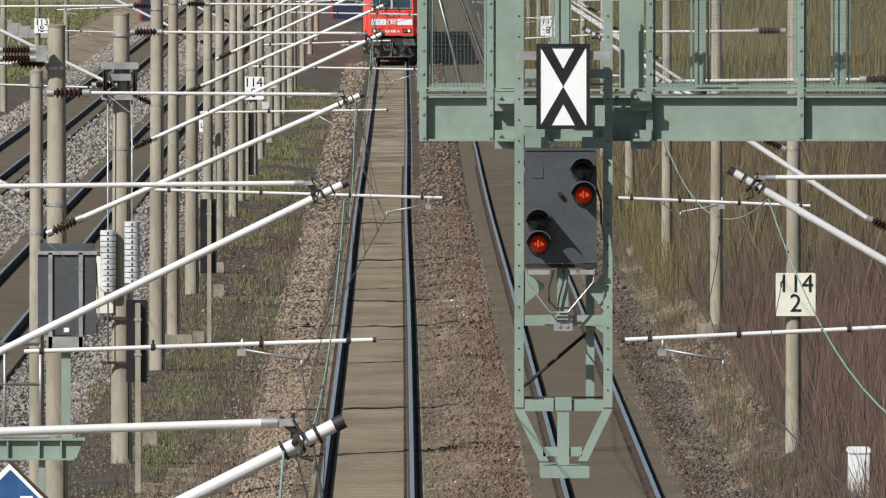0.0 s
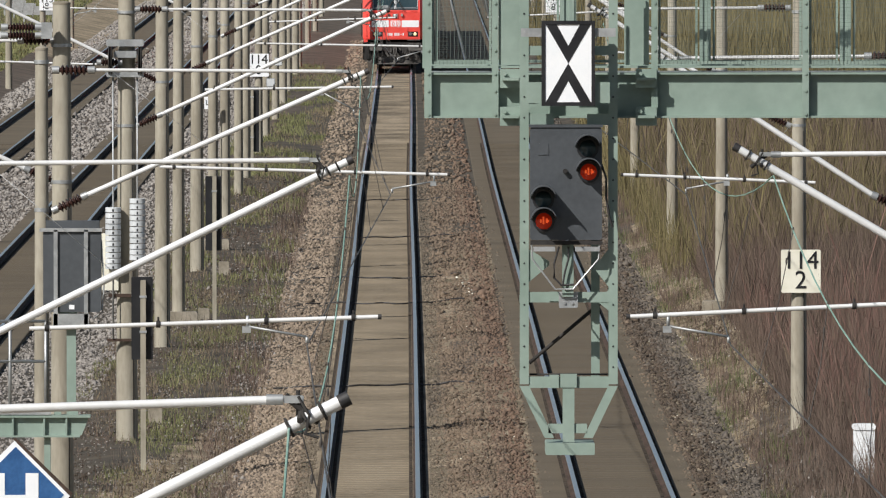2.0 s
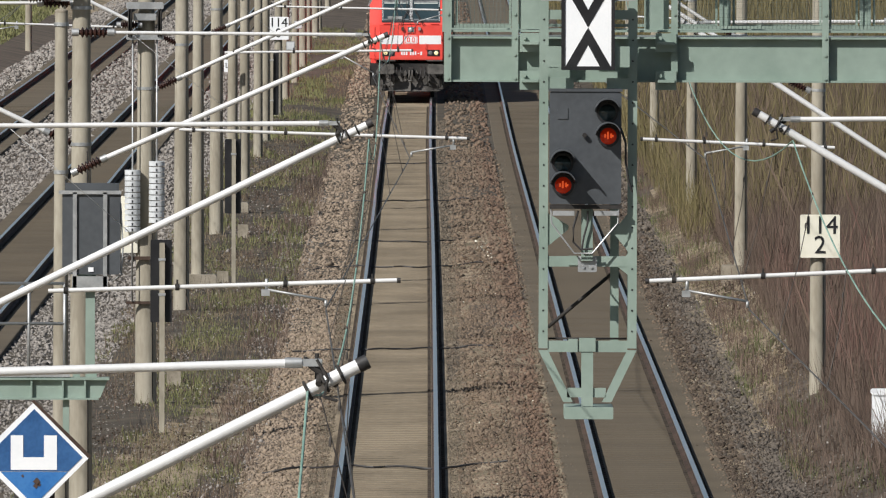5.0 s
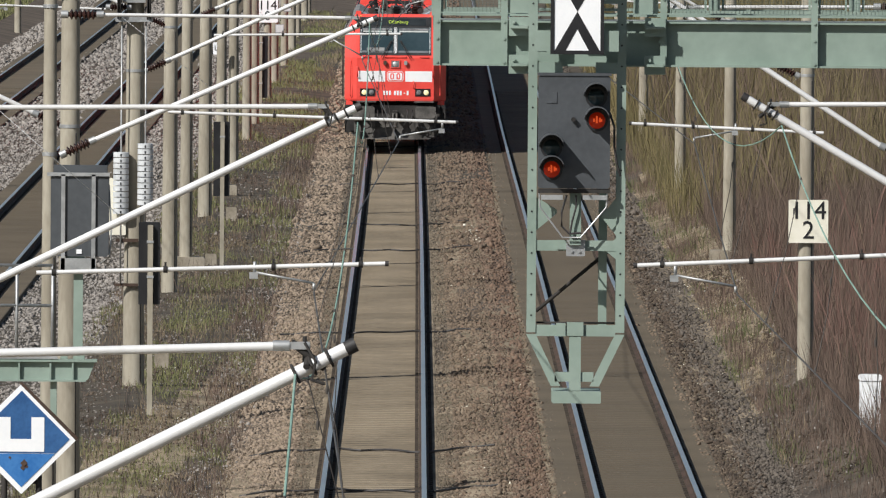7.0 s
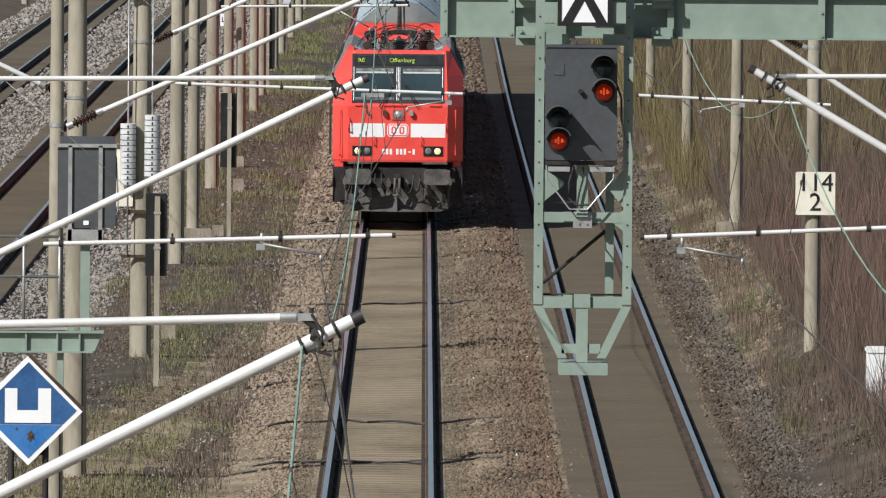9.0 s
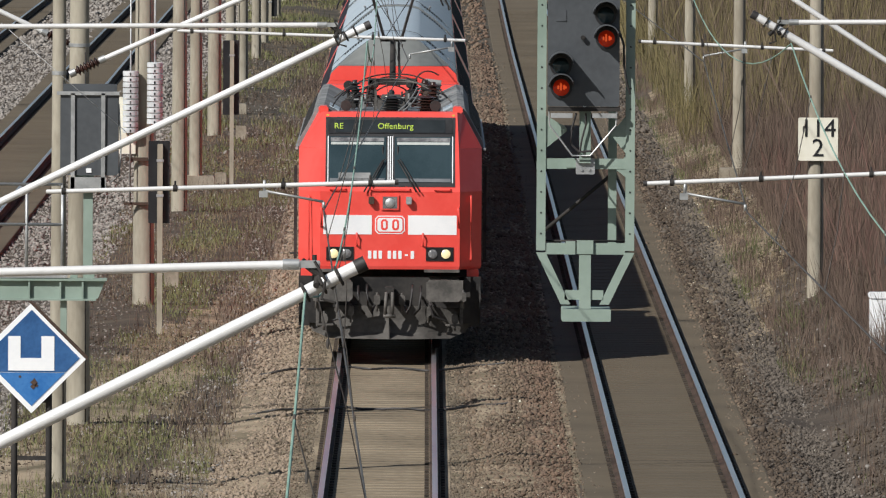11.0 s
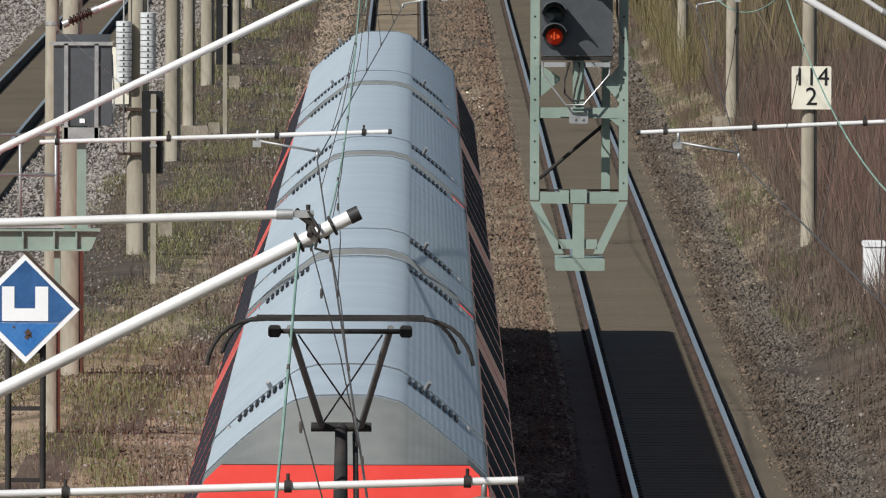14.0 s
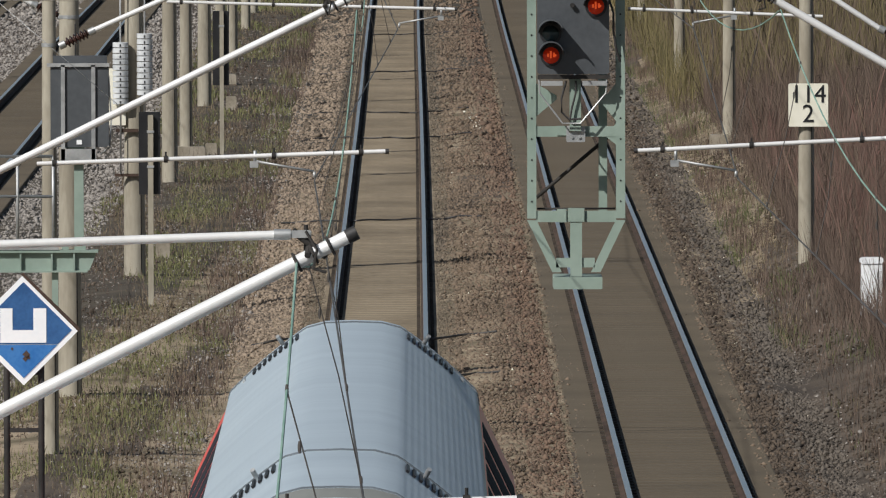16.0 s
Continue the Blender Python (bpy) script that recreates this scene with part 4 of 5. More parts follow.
for x, y in ((-4.9, 519), (-4.75, 475), (-17.4, 588)):
    c = thing("mast_cabinet", "small pale grey metal cabinet strapped to a mast", "cabinet", pose(x, y, 1.9 + lift(y)), "mast cabinets")
    part("body", Shape().box(-0.15, 0, 0, 0.15, 0.18, 0.3, 0.02), ZINC, c)
    part("door", Shape().box(-0.13, -0.015, 0.02, 0.13, 0.0, 0.28, 0.01), WEIGHT, c)
    part("strap", Shape().box(-0.17, 0.08, 0.1, 0.17, 0.28, 0.14), SOOT, c)
w = thing("marker_post", "short white plastic marker post with a cap in dry stems", "marker post", pose(7.28, 218, height(7.28, 218)))
part("body", Shape().box(-0.17, -0.1, -0.2, 0.17, 0.1, 0.86, 0.02), WHITE, w)
part("cap", Shape().box(-0.19, -0.12, 0.86, 0.19, 0.12, 0.96, 0.03), WHITE, w)
for x, y, h in ((-4.6, 249, 0.35), (-4.5, 335, 0.4), (-4.52, 303, 0.32)):
    st = thing("concrete_block", "low weathered concrete block in the verge", "block", pose(x, y, height(x, y)), "verge blocks")
    part("block", Shape().box(-0.13, -0.12, -0.2, 0.13, 0.12, h * 0.8, 0.02), PLINTH, st)
# plain blocks in place of far dark blue shapes of unknown kind
for x, w_ in ((-3.6, 1.9), (-16.4, 1.3)):
    y = 895
    u = thing("far_blue_block", "dark blue block with a magenta edge beside the line", "cabin", pose(x, y, height(x, y)), "far cabins")
    part("wall", Shape().box(-w_ / 2, 0, -0.2, w_ / 2, 2.0, 2.6, 0.03), NAVY, u)
    part("edge_strip", Shape().box(-w_ / 2 - 0.16, -0.03, 0.0, -w_ / 2, 0.2, 2.6), MAGENTA, u, "magenta edge strip")
    part("roof", Shape().box(-w_ / 2 - 0.1, -0.1, 2.6, w_ / 2 + 0.1, 2.1, 2.75), ZINC, u)
for i in range(9):
    x, y = -20.5 - 0.9 * i, 760 + 12 * i
    fp = thing("guard_rail", "grey steel guard rail section on posts by the meadow", "guard rail", pose(x, y, height(x, y)), "guard rails")
    part("rail", Shape().box(-1.0, 0, 0.45, 1.0, 0.06, 0.75, 0.05), ZINC, fp)
    for a in (-0.8, 0.8):
        part("post", Shape().box(a - 0.05, 0.07, -0.2, a + 0.05, 0.15, 0.7), ZINC, fp)
# cables that cross the bed of the first track
for y, sag in ((205, 0.2), (217.6, 0.3), (265.5, 0.4), (313.5, 0.3), (332, 0.4), (366, 0.35), (404, 0.3)):
    pts = []
    for i in range(41):
        x = -2.6 + 3.9 * i / 40
        inner = abs(x - LEFT) < 1.1
        z = (lift(y) - 0.15 if inner else height(x, y) + 0.03) + 0.012 * math.sin(7 * x + y)
        pts.append((x, y + sag * math.sin(2.1 * x + y) + 0.9 * math.exp(-((x - 0.9) / 0.5) ** 2) + 0.25 * noise.noise(Vector((x * 4, y, 0))), z))
    cb = thing("ground_cable", "black cable laid loosely across the track bed", "cable", group="ground cables")
    part("cable", Shape().path(pts, 0.02), CAP, cb)


# ---- stones and growth ----
NEARBY = ((158, 230, 150, 0.024), (230, 310, 85, 0.028), (310, 420, 36, 0.037), (420, 720, 8, 0.055))
pebbles("ballast_stones", [(a, b, *q) for a, b in ((0.66, 1.72),) for q in NEARBY], STONE, "loose brown angular ballast stones between the slabs", 3)
pebbles("shoulder_stones", [(-2.95, -1.84, *q) for q in NEARBY], SHOULDER, "loose pale brown ballast stones on the shoulder", 21)
pebbles("rusty_stones", [(1.5, 2.06, *q) for q in NEARBY] + [(0.9, 1.6, 158, 420, 16, 0.024)], REDSTONE, "small rust-stained stones beside the second slab", 22)
EDGES = ((158, 230, 40, 0.022), (230, 330, 24, 0.026), (330, 420, 10, 0.034))
pebbles("strewn_stones", [(a, b, *q) for a, b in ((-1.9, -1.66), (0.5, 0.72), (1.98, 2.2), (4.6, 4.86)) for q in EDGES] + [(a, b, 158, 420, 5, 0.016) for a, b in ((-1.75, -1.45), (0.3, 0.6), (2.1, 2.5), (4.35, 4.7))], STONE, "single stones strewn over the slab edges", 26)
pebbles("fine_gravel", [(a, b, *q) for a, b in ((-1.9, -1.52), (0.36, 0.72)) for q in ((158, 230, 260, 0.013), (230, 330, 140, 0.017), (330, 460, 60, 0.024))] + [(a, b, *q) for a, b in ((2.02, 2.4), (4.5, 4.85)) for q in ((158, 230, 60, 0.011), (230, 330, 36, 0.014), (330, 420, 16, 0.02))], GRIT, "fine dirty gravel along the slabs", 15)
pebbles("dark_stones", [(4.76, 5.4, *q) for q in NEARBY], DARKSTONE, "loose dark brown ballast stones on the outer shoulder", 14)
pebbles("ash_stones", [(5.15, 5.85, *q) for q in NEARBY] + [(4.8, 5.2, 158, 360, 18, 0.022), (5.8, 6.15, 158, 360, 40, 0.024)], ASHSTONE, "greyish ballast stones at the foot of the shoulder", 16)
pebbles("grey_stones", [(a, b, *q) for a, b in ((-8.5, -6.0), (-13.1, -10.5), (-16.9, -15.2)) for q in ((180, 300, 60, 0.03), (300, 420, 24, 0.038), (420, 880, 10, 0.06))], GREYSTONE, "loose grey ballast stones beside the further tracks", 4)
pebbles("verge_stones", [(-6.3, -3.0, 160, 300, 14, 0.016), (-6.3, -3.0, 300, 420, 5, 0.024), (-3.5, -2.7, 160, 380, 22, 0.022), (5.8, 7.4, 160, 350, 6, 0.018)], GREYSTONE, "pale stones in the verge", 5)
pebbles("white_chippings", [(-3.95, -3.45, 226.5, 229.5, 60, 0.016), (-5.0, -4.0, 247, 250, 14, 0.014), (1.2, 1.7, 318, 330, 9, 0.022), (0.7, 2.0, 158, 300, 0.8, 0.015), (4.9, 5.9, 158, 300, 0.7, 0.015)], CREAM, "scattered pale chippings", 23)
pebbles("clods", [(-6.3, -2.9, 160, 300, 22, 0.02), (-6.3, -2.9, 300, 460, 9, 0.03), (6.0, 8.5, 160, 320, 30, 0.026)], SOIL, "small clods of brown soil", 17)
blades("verge_grass", [(-6.4, -2.95, 160, 330, 170, 0.085, 0.008), (-6.4, -2.95, 330, 640, 50, 0.13, 0.012)], GRASS, "short green grass in clumps", "grass", 6, 0.07)
blades("ditch_grass", [(5.75, 6.5, 212, 420, 100, 0.13, 0.008), (6.4, 7.6, 205, 420, 22, 0.16, 0.008), (6.0, 7.4, 160, 212, 12, 0.12, 0.006)], DITCH, "green tufts of grass along the ditch", "grass", 24, 0.12)
blades("dry_grass", [(-6.4, -2.8, 160, 330, 110, 0.09, 0.006), (-6.4, -2.8, 330, 640, 30, 0.13, 0.009), (5.8, 6.7, 215, 480, 40, 0.16, 0.006), (6.2, 6.7, 160, 215, 16, 0.2, 0.005), (6.6, 7.7, 160, 480, 14, 0.14, 0.005)], STRAW, "dry straw-coloured grass", "grass", 7, 0.1)
blades("dead_weeds", [(-6.3, -2.9, 160, 420, 30, 0.11, 0.006), (-3.6, -2.8, 160, 420, 50, 0.15, 0.007), (5.9, 8.0, 215, 420, 100, 0.2, 0.005), (6.2, 8.0, 160, 215, 50, 0.2, 0.004)], REED, "brown dead weeds", "weeds", 8, -0.05)
blades("tall_weeds", [(-6.3, -2.9, 160, 420, 3, 0.3, 0.005), (-3.6, -2.8, 160, 420, 6, 0.32, 0.006), (5.9, 8.0, 160, 420, 8, 0.4, 0.005)], REED, "tall dead weeds standing singly", "weeds", 18, 0.0)
blades("dry_stems", [(6.9, 13, 165, 330, 125, 0.6, 0.0033), (7.0, 16, 330, 520, 40, 0.8, 0.007)], REED, "dense reddish-brown dry stems on the slope", "scrub", 9)
blades("russet_stems", [(7.2, 13, 165, 300, 36, 0.75, 0.0035)], RUSSET, "fine russet twigs among the stems", "scrub", 25, -0.1)
blades("pale_stems", [(7.2, 13, 165, 330, 5, 0.6, 0.004), (7.2, 16, 330, 520, 6, 0.85, 0.006)], STRAW, "pale dry stems among the brown ones", "scrub", 12)
blades("scrub", [(6.3, 14, 330, 480, 26, 0.9, 0.007), (6.2, 34, 470, 900, 9, 1.4, 0.014)], OLIVE, "olive and tan scrub on the slope", "scrub", 10)
blades("far_meadow", [(-45, -19.5, 420, 950, 14, 0.16, 0.03), (-24, -18.4, 420, 720, 40, 0.14, 0.025)], GRASS, "green meadow beyond the outer track", "meadow", 11)


# ---- train ----
def front(z):
    """How far back the locomotive's face lies at a height."""
    pts = ((1.25, 0.72), (1.42, 0.66), (2.62, 0.58), (3.30, 0.86), (3.88, 1.12))
    for (a, p), (b, q) in zip(pts, pts[1:]):
        if z <= b:
            return p + (q - p) * (z - a) / (b - a)
    return 1.12


def face(x0, z0, x1, z1, out, thick=0.012, bev=0.0):
    """A plate on the sloping face."""
    s = Shape()
    c = [(x0, z0), (x1, z0), (x1, z1), (x0, z1)]
    if bev:
        c = [(x0 + bev, z0), (x1 - bev, z0), (x1, z0 + bev), (x1, z1 - bev), (x1 - bev, z1), (x0 + bev, z1), (x0, z1 - bev), (x0, z0 + bev)]
    a = [(x, front(z) - out, z) for x, z in c]
    b = [(x, front(z) - out + thick, z) for x, z in c]
    return s.loft([a, b])


def loco():
    t = thing("electric_locomotive", "bright red electric locomotive with white band, heading a regional train", "locomotive")
    levels = ((1.37, 1.45, 1.10, 1.22), (1.42, 1.47, 1.12, 1.2), (2.62, 1.47, 1.12, 1.12), (3.30, 1.47, 1.10, 1.42))
    body = Shape()
    rings = []
    for z, w, c, yc in levels:
        yf = front(z)
        rings.append([(-w, 18.9 - yc, z), (-w, yc, z), (-c, yf, z), (c, yf, z), (w, yc, z), (w, 18.9 - yc, z), (c, 18.9 - yf, z), (-c, 18.9 - yf, z)])
    part("body", body.loft(rings), RED, t, "red painted body")
    for flip in (False, True):
        m = (lambda y: 18.9 - y) if flip else (lambda y: y)
        rings = []
        for z, w, c, yc, yb in ((3.302, 1.47, 1.10, 1.42, 2.1), (3.88, 1.16, 1.07, 1.3, 1.75)):
            rings.append([(-w, m(yb), z), (-w, m(yc), z), (-c, m(front(z)), z), (c, m(front(z)), z), (w, m(yc), z), (w, m(yb), z)])
        part("cab_roof", Shape().loft(rings), RED, t)
    for s in (-1, 1):
        part("roof_flank", Shape().sweep(((s * 1.49, 3.305), (s * 1.50, 3.36), (s * 1.19, 3.93), (s * 1.08, 3.95), (s * 0.76, 3.79), (s * 0.76, 3.4)), 1.78, 15.2), LOCOROOF, t, "grey roof flank with grilles")
        part("gutter", Shape().box(min(s * 1.49, s * 1.53), 1.5, 3.26, max(s * 1.49, s * 1.53), 17.4, 3.30), ZINC, t)
        for i in range(7):
            y = 3.0 + 1.9 * i
            part("grille", Shape().add([(s * 1.475, y, 3.43), (s * 1.475, y + 1.4, 3.43), (s * 1.285, y + 1.4, 3.78), (s * 1.285, y, 3.78), (s * 1.455, y, 3.42), (s * 1.455, y + 1.4, 3.42), (s * 1.28, y + 1.4, 3.77), (s * 1.28, y, 3.77)], [(0, 1, 2, 3), (7, 6, 5, 4), (0, 4, 5, 1), (1, 5, 6, 2), (2, 6, 7, 3), (3, 7, 4, 0)]), SOOT, t, "dark grille")
        part("shoulder", Shape().box(min(s * 1.0, s * 1.16), 1.2, 3.86, max(s * 1.0, s * 1.16), 1.75, 3.97, 0.03), RED, t)
        part("horn", Shape().bead((s * 0.72, 1.62, 3.97), (s * 0.72, 1.95, 3.97), [(0, 0.085), (0.1, 0.09), (0.4, 0.04), (1, 0.03)], 14), SOOT, t, "dark round horn")
        part("horn", Shape().bead((s * 0.73, 10.0, 4.06), (s * 0.73, 10.25, 4.06), [(0, 0.075), (0.1, 0.085), (0.6, 0.08), (1, 0.05)], 16).tube((s * 0.73, 10.15, 3.6), (s * 0.73, 10.15, 4.02), 0.03), SOOT, t, "dark round horn")
        part("fairing_panel", Shape().add([(s * 1.0, 3.4, 3.92), (s * 0.84, 3.4, 3.84), (s * 0.84, 5.2, 3.84), (s * 1.0, 5.2, 3.92), (s * 1.0, 3.4, 3.9), (s * 0.84, 3.4, 3.82), (s * 0.84, 5.2, 3.82), (s * 1.0, 5.2, 3.9)], [(0, 1, 2, 3), (7, 6, 5, 4), (0, 4, 5, 1), (1, 5, 6, 2), (2, 6, 7, 3), (3, 7, 4, 0)]), ROOF, t, "pale blue-grey panel")
        part("spring_coil", Shape().bead((s * 0.28, 11.9, 4.02), (s * 0.28, 12.75, 4.06), [(q / 24, 0.05 if q % 2 else 0.035) for q in range(25)], 10), SOOT, t, "dark coil spring")
        part("duct", Shape().box(min(s * 0.80, s * 0.9), 7.0, 3.62, max(s * 0.80, s * 0.9), 9.0, 3.8, 0.03), LOCOROOF, t)
    part("roof_plate", Shape().loft([[(-0.755, 1.78, 3.62), (0.755, 1.78, 3.62), (0.755, 7.2, 3.62), (-0.755, 7.2, 3.62)], [(-0.755, 1.78, 3.855), (0.755, 1.78, 3.855), (0.755, 6.8, 3.80), (-0.755, 6.8, 3.80)]]), DECK, t, "dusty blue-grey roof plate")
    # the deck's dark red holds dirt and painted shade
    part("roof_deck", Shape().box(-1.12, 7.6, 3.622, 1.12, 17.0, 3.63), DIRTY_SHADED_RED, t, "dirty red rear roof deck, shade in its colour")
    part("roof_deck", Shape().box(-1.12, 1.78, 3.55, 1.12, 17.1, 3.62), LOCOROOF, t, "dusty grey roof deck")
    # windscreen
    screen = part("windscreen", face(-1.04, 2.70, 1.04, 3.80, 0.012, 0.01), BLACK, t, "black windscreen surround")
    for s in (-1, 1):
        x0, x1 = sorted((s * 0.07, s * 0.99))
        part("pane", face(x0, 2.77, x1, 3.49, 0.018, 0.005), GLASS, screen, "dark tinted glass pane")
        part("visor", face(x0 + 0.03, 3.415, x1 - 0.03, 3.475, 0.021, 0.002), LAMPGLASS, screen, "grey tinted visor strip")
        part("blind", face(x0 + 0.04, 3.365, x1 - 0.04, 3.405, 0.0215, 0.003), BLIND, screen, "pale sun blind")
        if s < 0:
            part("desk", face(x0 + (0.05 if s > 0 else 0.16), 2.79, x1 - (0.16 if s > 0 else 0.25), 2.86 + (0.06 if s < 0 else 0.0), 0.0215, 0.003), LOCOROOF, screen, "grey driver's desk behind the glass")
        for xx in (s * 0.035, s * 1.0):
            part("trim", face(xx - 0.007, 2.76, xx + 0.007, 3.5, 0.026, 0.02), WHITE, screen, "pale window trim")
        # wipers
        p, q = Vector((s * 0.42, front(2.62) - 0.06, 2.62)), Vector((s * 0.12, front(3.1) - 0.05, 3.12))
        part("wiper", Shape().tube(p, q, 0.012, 6).tube(p + Vector((0.06, 0, 0)), q + Vector((0.03, -0.005, 0.02)), 0.01, 6).tube(q - Vector((0, 0, 0.34)), q + Vector((0, 0.12, 0.22)), 0.012, 6), CAP, t, "black wiper")
    sign = part("destination_display", face(-1.0, 3.545, 1.0, 3.77, 0.02, 0.006), BLACKIRON, t, "dark display with amber words")
    part("display_glass", face(-0.88, 3.56, 0.88, 3.755, 0.0245, 0.004), DISPLAY, sign, "dark grey display glass")
    zc = 3.655
    lettering("words", "RE", 0.14, pose(-0.83, front(zc) - 0.032, zc, 66), AMBER, sign)
    lettering("words", "Offenburg", 0.14, pose(0.08, front(zc) - 0.032, zc, 66), AMBER, sign)
    # white band with the emblem as a plain shape
    for s in (-1, 1):
        part("band", face(min(s * 0.29, s * 1.07), 1.93, max(s * 0.29, s * 1.07), 2.24, 0.006, 0.004), WHITE, t, "white band")
    em = part("emblem", face(-0.24, 1.94, 0.24, 2.235, 0.007, 0.004, 0.05), WHITE, t, "white and red square emblem")
    part("emblem_field", face(-0.222, 1.957, 0.222, 2.218, 0.010, 0.003, 0.04), RED, em)
    part("emblem_field", face(-0.20, 1.978, 0.20, 2.197, 0.013, 0.003, 0.03), WHITE, em)
    for x in (-0.09, 0.09):
        part("emblem_bar", face(x - 0.055, 2.0, x + 0.055, 2.175, 0.016, 0.003, 0.03), RED, em)
        part("emblem_bar", face(x - 0.02, 2.03, x + 0.025, 2.145, 0.019, 0.003, 0.015), WHITE, em)
    x = -0.35
    for gap, n in ((0.0, 3), (0.06, 3), (0.02, 1), (0.01, 1)):
        x += gap
        for i in range(n):
            low = (gap == 0.02)
            part("number_bar", face(x, 1.585 if low else 1.54, x + 0.055, 1.615 if low else 1.67, 0.006, 0.004, 0.008), WHITE, t, "plain white bar")
            x += 0.085
    # lamps
    for s in (-1, 1):
        x0, x1 = sorted((s * 0.58, s * 1.02))
        case = part("headlight_case", face(x0, 1.51, x1, 1.73, 0.015, 0.02), BLACK, t, "dark lamp case")
        for xx, m_, lb in ((s * 0.90, BEAM, "lit warm headlight"), (s * 0.69, LAMPGLASS, "unlit lamp")):
            y = front(1.62) - 0.016
            part("headlight", Shape().bead((xx, y, 1.62), (xx, y - 0.03, 1.62), [(0, 0.075), (0.4, 0.072), (0.8, 0.05), (1, 0.02)], 18), m_, case, lb)
        part("handrail", Shape().path([(s * 1.3, 0.84, 1.5), (s * 1.3, 0.78, 1.55), (s * 1.3, 0.76, 2.5), (s * 1.3, 0.8, 2.55)], 0.018), RED, t, "red handrail")
        part("handrail", Shape().path([(s * 1.1, front(1.9), 2.05), (s * 1.1, 0.53, 2.1), (s * 1.1, 0.53, 2.32), (s * 1.1, front(2.3), 2.37)], 0.018), RED, t)
        part("handrail", Shape().path([(s * 0.53, front(1.75), 1.75), (s * 0.53, 0.58, 1.77), (s * 0.53, 0.56, 1.92), (s * 0.53, front(1.95), 1.95)], 0.015), RED, t)
        part("handrail", Shape().path([(s * 0.98, 0.6, 2.655), (s * 0.96, 0.55, 2.655), (s * 0.72, 0.55, 2.655), (s * 0.7, 0.6, 2.655)], 0.014), RED, t)
        for xx, zz in ((0.2, 0.9), (0.62, 0.72), (1.18, 0.95), (1.05, 0.6)):
            part("pipe_bracket", Shape().box(s * xx - 0.05, 0.5, zz - 0.09, s * xx + 0.05, 0.72, zz + 0.06, 0.02).tube((s * xx, 0.5, zz - 0.2), (s * xx, 0.55, zz + 0.1), 0.018), mat_buffer, t, "small pipe bracket")
        part("hose", Shape().path([(s * 0.62, 0.6, 0.95), (s * 0.66, 0.45, 0.8), (s * 0.7, 0.5, 0.62), (s * 0.9, 0.6, 0.55)], 0.02), CAP, t, "black hose")
        part("step", Shape().box(min(s * 0.55, s * 1.12), 0.5, 1.33, max(s * 0.55, s * 1.12), 0.75, 1.372), mat_buffer, t, "dark footstep")
        buf = part("buffer", Shape().tube((s * 0.875, 0.1, 1.06), (s * 0.875, 0.85, 1.06), 0.11, 14).tube((s * 0.875, 0.4, 1.06), (s * 0.875, 0.85, 1.06), 0.16, 14), SOOT, t, "dark buffer")
        part("buffer_plate", Shape().box(s * 0.875 - 0.285, 0.0, 0.88, s * 0.875 + 0.285, 0.08, 1.23, 0.05), mat_buffer, buf, "worn grey buffer plate")
        part("hose", Shape().path([(s * 0.36, 0.62, 1.12), (s * 0.36, 0.42, 1.05), (s * 0.34, 0.4, 0.8), (s * 0.28, 0.45, 0.68), (s * 0.24, 0.5, 0.8)], 0.022), CAP, t, "black hose")
        part("hose", Shape().path([(s * 0.5, 0.62, 1.1), (s * 0.5, 0.42, 1.0), (s * 0.48, 0.4, 0.75), (s * 0.4, 0.5, 0.66)], 0.022), CAP, t, "black hose")
        part("side_frame", Shape().box(min(s * 1.28, s * 1.46), 0.9, 0.45, max(s * 1.28, s * 1.46), 4.6, 1.25), SOOT, t, "dark bogie side")
        part("ladder", Shape().box(min(s * 1.12, s * 1.3), 0.8, 0.5, max(s * 1.12, s * 1.3), 0.9, 1.25), SOOT, t)
        for xx, m_ in ((-0.3, RUST), (0.3, ZINC)):
            if s > 0:
                part("socket", Shape().box(xx - 0.045, 0.5, 2.42, xx + 0.045, 0.6, 2.54, 0.015), m_, t, "small socket")
        part("cab_mirror", Shape().box(min(s * 1.5, s * 1.55), 1.6, 1.5, max(s * 1.5, s * 1.55), 1.68, 3.0), SOOT, t, "dark door rail")
    part("handrail", Shape().path([(-0.33, 0.6, 2.655), (-0.31, 0.55, 2.655), (0.31, 0.55, 2.655), (0.33, 0.6, 2.655)], 0.014), RED, t)
    top = part("top_lamp", face(-0.14, 2.33, 0.14, 2.56, 0.03, 0.03), RED, t, "square top lamp")
    part("lens", face(-0.115, 2.35, 0.115, 2.54, 0.034, 0.005), LAMPGLASS, top, "clear lamp glass")
    part("reflector", Shape().bead((0, front(2.44) - 0.036, 2.44), (0, front(2.44) - 0.05, 2.44), [(0, 0.08), (0.6, 0.07), (1, 0.02)], 14), ZINC, top)
    part("beam", Shape().box(-1.2, 0.8, 0.75, 1.2, 0.98, 1.25), SOOT, t, "dark headstock")
    part("coupling", Shape().box(-0.07, 0.3, 0.95, 0.07, 0.75, 1.1, 0.02).path([(0, 0.3, 1.02), (-0.06, 0.28, 0.85), (-0.05, 0.3, 0.62), (0.05, 0.3, 0.62), (0.06, 0.28, 0.85), (0, 0.3, 1.02)], 0.03), SOOT, t, "screw coupling on its hook")
    prow = ((1.38, 1.0, 0.78), (1.38, 0.98, 0.56), (1.22, 0.90, 0.36), (0.98, 0.74, 0.26))
